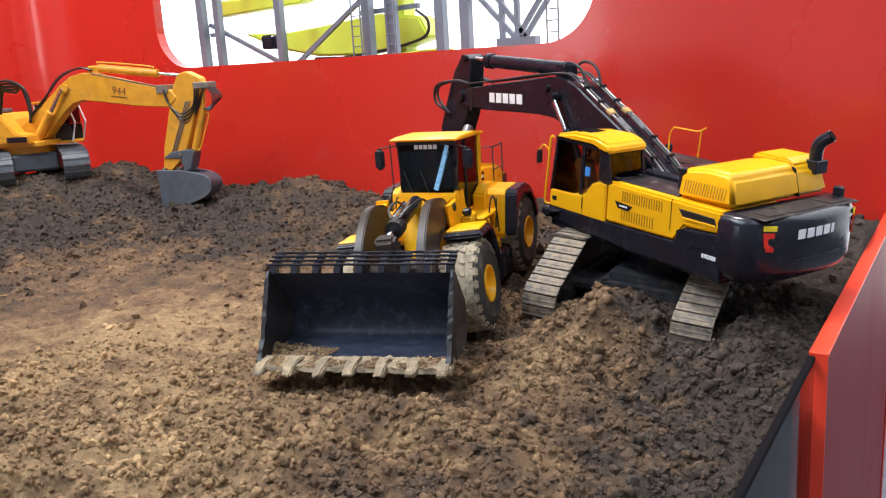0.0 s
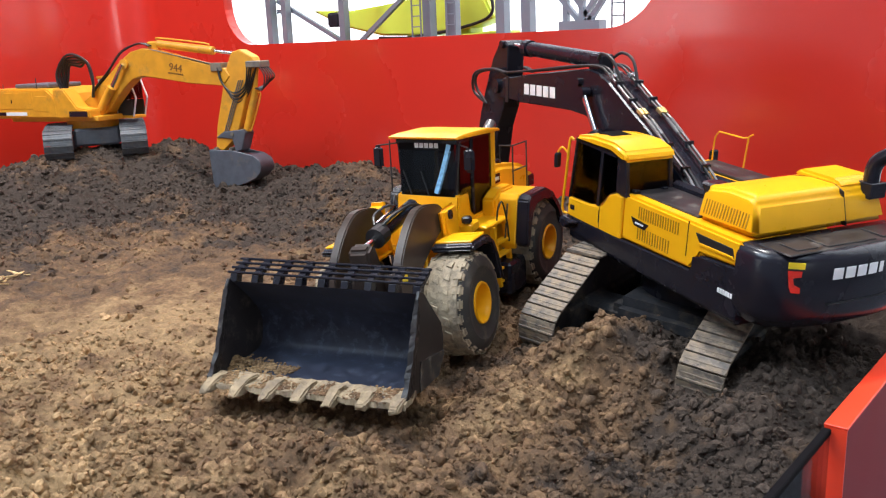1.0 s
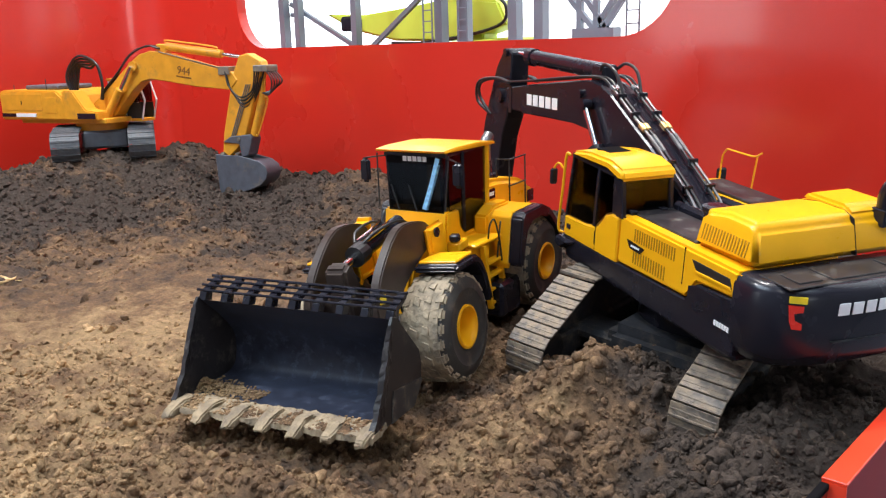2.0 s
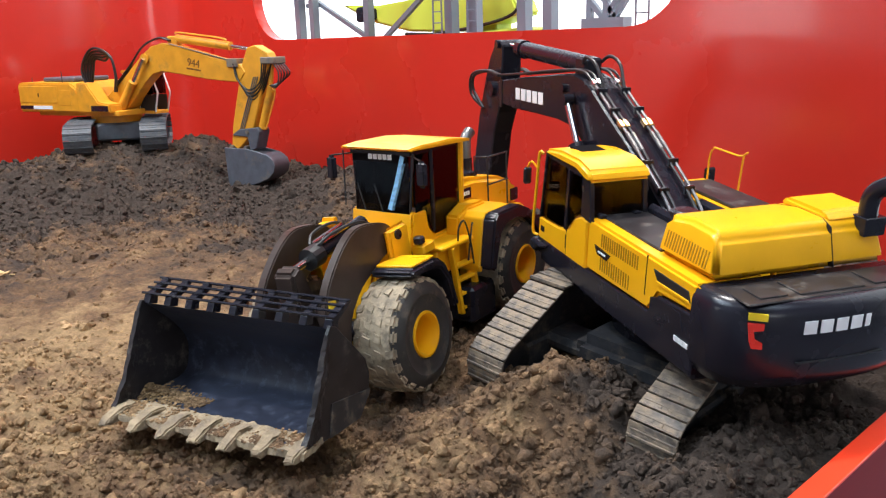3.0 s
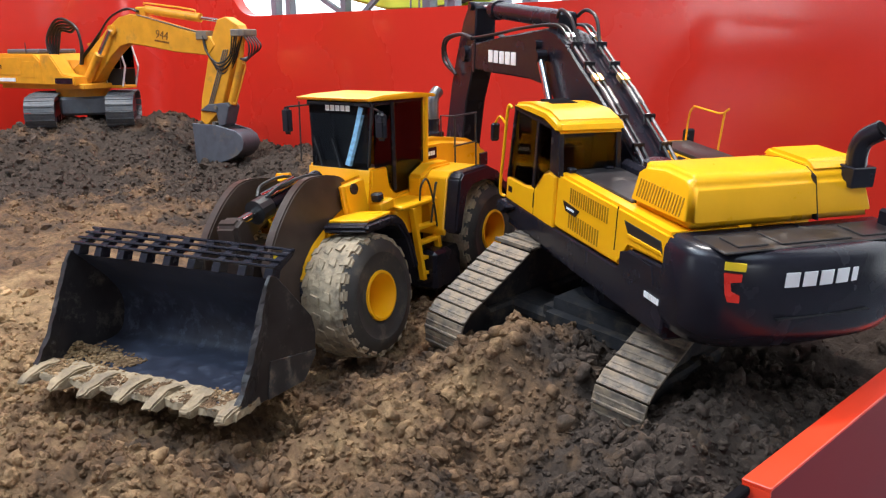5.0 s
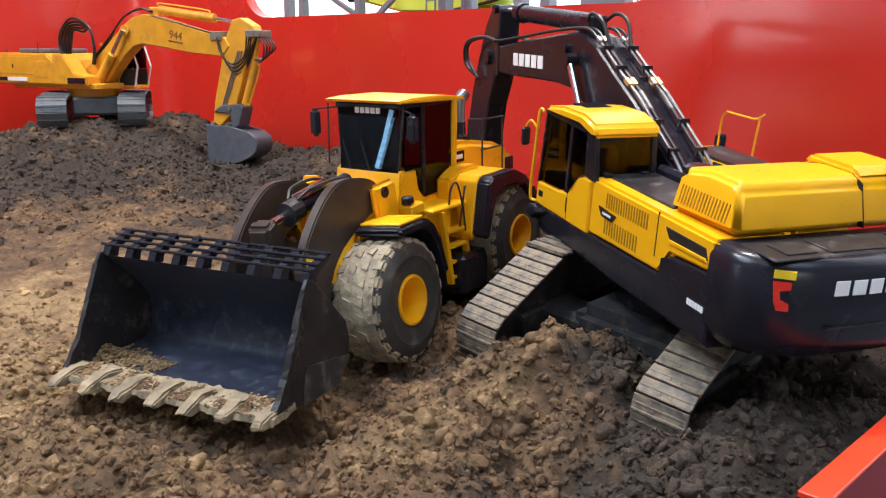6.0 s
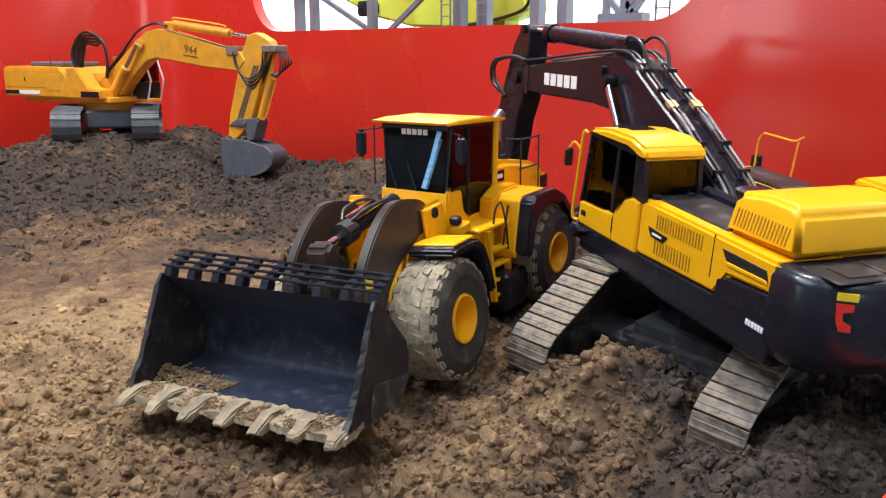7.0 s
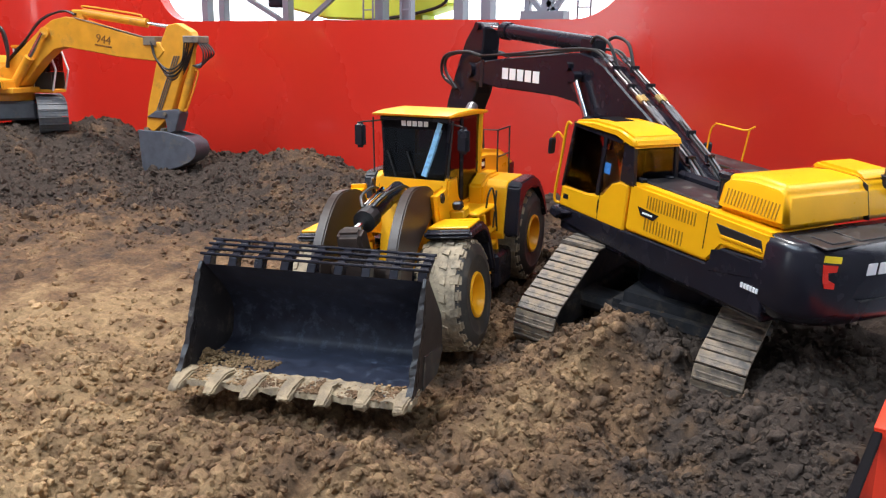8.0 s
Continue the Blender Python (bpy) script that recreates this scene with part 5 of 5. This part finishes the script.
    outer = [(0.408, 0.016), (0.411, -0.04), (0.414, -0.093), (0.44, -0.087), (0.475, -0.077), (0.512, -0.066), (0.539, -0.054), (0.554, -0.04), (0.559, -0.024), (0.553, -0.009), (0.534, 0.003), (0.48, 0.014)]
    inner = [(0.422, -0.04), (0.424, -0.082), (0.468, -0.07), (0.505, -0.059), (0.53, -0.047), (0.544, -0.034), (0.545, -0.022), (0.53, -0.009), (0.48, 0.003), (0.43, 0.002)]
    bucket = part("bucket", prism(outer[1:-1] + inner[::-1], yb - 0.028, yb + 0.028), GREY_STEEL, X, "blue-grey steel digging bucket", True)
    for s in (1, -1):
        part("cheek", prism(outer, yb + s * 0.028 - 0.002, yb + s * 0.028 + 0.002, bevel=0.001), GREY_STEEL, bucket)
    for k in range(4):
        y = yb - 0.023 + 0.0155 * k
        part("tooth", box(0.41, 0.422, y - 0.005, y + 0.005, -0.108, -0.088, 0.0015), GREY_STEEL, bucket)


build_old_excavator()

# ---- splinters on the soil ----
splinters = thing("wood_splinters", pose(-1.49, 0.805, height(-1.49, 0.805)), "few pale split pine splinters lying on the soil", "wood")
for k in range(11):
    r = random.Random(k + 40)
    s = r.uniform(0.008, 0.02)
    m = pose(r.uniform(-0.035, 0.03), r.uniform(-0.03, 0.03), 0.003 + 0.0006 * k, r.uniform(-15, 15), r.uniform(-18, 18), r.uniform(0, 180))
    part("splinter", moved(prism([(-s, -0.002), (s * 0.7, -0.003), (s, 0.0005), (-s * 0.8, 0.002)], -0.001, 0.001, "z"), m), WOOD, splinters)

# ---- beyond the window ----
def bar(points, r, mat, parent, name="bar"):
    return part(name, tube(points, r, 6), mat, parent)


def beam(parent, x0, z0, x1, z1, y, w, mat=TRUSS, name="beam"):
    a, b = Vector((x0, 0, z0)), Vector((x1, 0, z1))
    n = (b - a).normalized().cross(Vector((0, 1, 0))) * w / 2
    return part(name, prism([((a + n).x, (a + n).z), ((b + n).x, (b + n).z), ((b - n).x, (b - n).z), ((a - n).x, (a - n).z)], y - w / 2, y + w / 2), mat, parent)


steelwork = thing("steel_gantry", Matrix(), "grey lattice steel gantry seen through the window", "steelwork")
YS = 1.80
for x, w in ((-1.93, 0.022), (-1.865, 0.02), (-1.63, 0.02), (-1.33, 0.024), (-1.255, 0.024), (-1.11, 0.024), (-1.04, 0.024)):
    beam(steelwork, x, -0.9, x - 0.012, 1.1, YS, w, name="column")
for x0, z0, x1, z1 in ((-1.93, 0.53, -1.65, 0.4), (-1.61, 0.4, -1.36, 0.56), (-1.06, 0.57, -0.93, 0.43), (-1.02, 0.58, -0.9, 0.43), (-0.93, 0.42, -0.82, 0.57), (-0.91, 0.42, -0.79, 0.58), (-1.93, 0.5, -1.87, 0.5)):
    beam(steelwork, x0, z0, x1, z1, YS + 0.02, 0.011, name="brace")
for x in (-0.96, -0.92):
    beam(steelwork, x, -0.9, x - 0.004, 1.1, YS + 0.02, 0.012, name="column")
beam(steelwork, -1.38, 0.52, -1.2, 0.525, YS + 0.03, 0.012)
part("gusset", box(-0.97, -0.87, YS, YS + 0.03, 0.36, 0.43), TRUSS, steelwork)
beam(steelwork, -2.1, 0.63, -0.6, 0.63, YS + 0.03, 0.02)
ladder = thing("access_ladder", Matrix(), "thin grey steel ladder fixed to the gantry", "ladder", "gantry ladders")
for x in (-0.014, 0.014):
    bar([(x, YS - 0.03, 0.3), (x, YS - 0.03, 1.0)], 0.0022, TRUSS, ladder, "rail")
for k in range(28):
    bar([(-0.014, YS - 0.03, 0.31 + 0.025 * k), (0.014, YS - 0.03, 0.31 + 0.025 * k)], 0.0015, TRUSS, ladder, "rung")
ladder.matrix_world = pose(-1.355, 0, 0)
for x in (-1.255, -0.815):
    copy_thing(ladder, pose(x, 0.01, 0))
crane = thing("lime_crane", Matrix(), "lime green crane boom lying behind the gantry", "crane")
YC = 1.9
part("crane_boom", prism([(-1.88, 0.5), (-1.72, 0.492), (-1.6, 0.5), (-1.38, 0.52), (-1.25, 0.505), (-1.22, 0.45), (-1.3, 0.43), (-1.45, 0.415), (-1.6, 0.42), (-1.75, 0.45)], YC, YC + 0.08, bevel=0.006, segments=2), LIME, crane, "lime green box boom")
part("crane_jib", prism([(-2.05, 0.56), (-1.7, 0.575), (-1.6, 0.6), (-2.05, 0.61)], YC + 0.05, YC + 0.1, bevel=0.004), LIME, crane)
part("crane_mast", box(-1.36, -1.31, YC + 0.02, YC + 0.08, 0.3, 0.62, 0.004), LIME, crane)
part("crane_base", prism([(-1.5, 0.41), (-1.2, 0.42), (-1.18, -0.9), (-1.5, -0.9)], YC, YC + 0.09, bevel=0.004), LIME, crane)
part("winch", box(-1.795, -1.745, YC - 0.02, YC + 0.03, 0.45, 0.49, 0.006), BLACK, crane, "dark winch block")
part("winch", box(-1.745, -1.725, YC - 0.02, YC + 0.02, 0.455, 0.485, 0.005), BLACK, crane)
part("hose", tube(arc([(-1.25, YC - 0.01, 0.52), (-1.215, YC - 0.01, 0.49), (-1.23, YC - 0.01, 0.45), (-1.35, YC - 0.01, 0.425), (-1.5, YC - 0.01, 0.412)]), 0.004, 6), HOSE, crane)
part("hose", tube([(-1.6, YC - 0.01, 0.415), (-1.45, YC - 0.01, 0.41)], 0.004, 6), HOSE, crane)
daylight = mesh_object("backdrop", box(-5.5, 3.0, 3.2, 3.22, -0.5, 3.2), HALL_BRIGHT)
tagged(daylight, "bright white daylit hall behind the window", "backdrop", kind="structure")

# ---- the hall round the display ----
def slab(name, dims, mat, label):
    return tagged(mesh_object(name, box(*dims), mat), label, name.split("_")[-1], kind="structure")


slab("hall_floor", (-7, 6, -6, 6, -0.95, -0.9), HALL_FLOOR, "grey carpet floor of the exhibition hall")
slab("hall_ceiling", (-7, 6, -6, 6, 4.5, 4.55), HALL_WALL, "pale hall ceiling")
slab("hall_wall_west", (-7.05, -7, -6, 6, -0.95, 4.55), HALL_WALL, "pale hall wall")
slab("hall_wall_east", (6, 6.05, -6, 6, -0.95, 4.55), HALL_WALL, "pale hall wall")
slab("hall_wall_south", (-7.05, 6.05, -6.05, -6, -0.95, 4.55), HALL_WALL, "pale hall wall")
slab("hall_wall_north", (-7.05, 6.05, 6, 6.05, -0.95, 4.55), HALL_WALL, "pale hall wall")

HALL_DAY = glow("hall_window_daylight", (0.95, 0.98, 1.0), 5.0)
for k, dims in enumerate(((-5.0, -3.7, -5.998, -5.98, 0.35, 2.4), (5.98, 5.998, -3.2, -1.2, 0.6, 2.4))):
    tagged(mesh_object("hall_window_%d" % (k + 1), box(*dims), HALL_DAY), "bright daylit window of the hall behind the viewer", "window", kind="structure")

# ---- single stones on the soil ----
def scatter_stones():
    rng = np.random.default_rng(11)
    meshes = []
    for s in range(8):
        co, fa = pebble_shape(s + 3, 2, 0.65)
        me = bpy.data.meshes.new("stone")
        me.from_pydata(co.tolist(), [], fa.tolist())
        me.polygons.foreach_set("use_smooth", [True] * len(me.polygons))
        me.materials.append(STONE)
        meshes.append(me)
    made = 0
    while made < 296:
        big = made < 24
        if big:
            x, y = (rng.normal(-0.345, 0.035), rng.normal(0.97, 0.04)) if made < 14 else (rng.uniform(-0.5, -0.16), rng.uniform(0.72, 1.0))
        else:
            x, y = rng.uniform(-0.85, RAIL - 0.02), rng.uniform(0.45, 1.1)
        patch = 0.5 + 0.5 * noise.noise((x * 7, y * 7, 8.8))
        if not big and rng.random() > roughness_at(x, y) * (0.2 + patch):
            continue
        size = rng.uniform(0.0045, 0.0095) if x > -0.5 else rng.uniform(0.004, 0.0075)
        size = rng.uniform(0.006, 0.0105) if big else size
        ob = new("stone", meshes[rng.integers(8)])
        ob.parent = ground
        ob.matrix_basis = Matrix.LocRotScale((x, y, height(x, y) + size * 0.05), Euler(rng.uniform(0, 6.28, 3)), (size,) * 3)
        made += 1


scatter_stones()
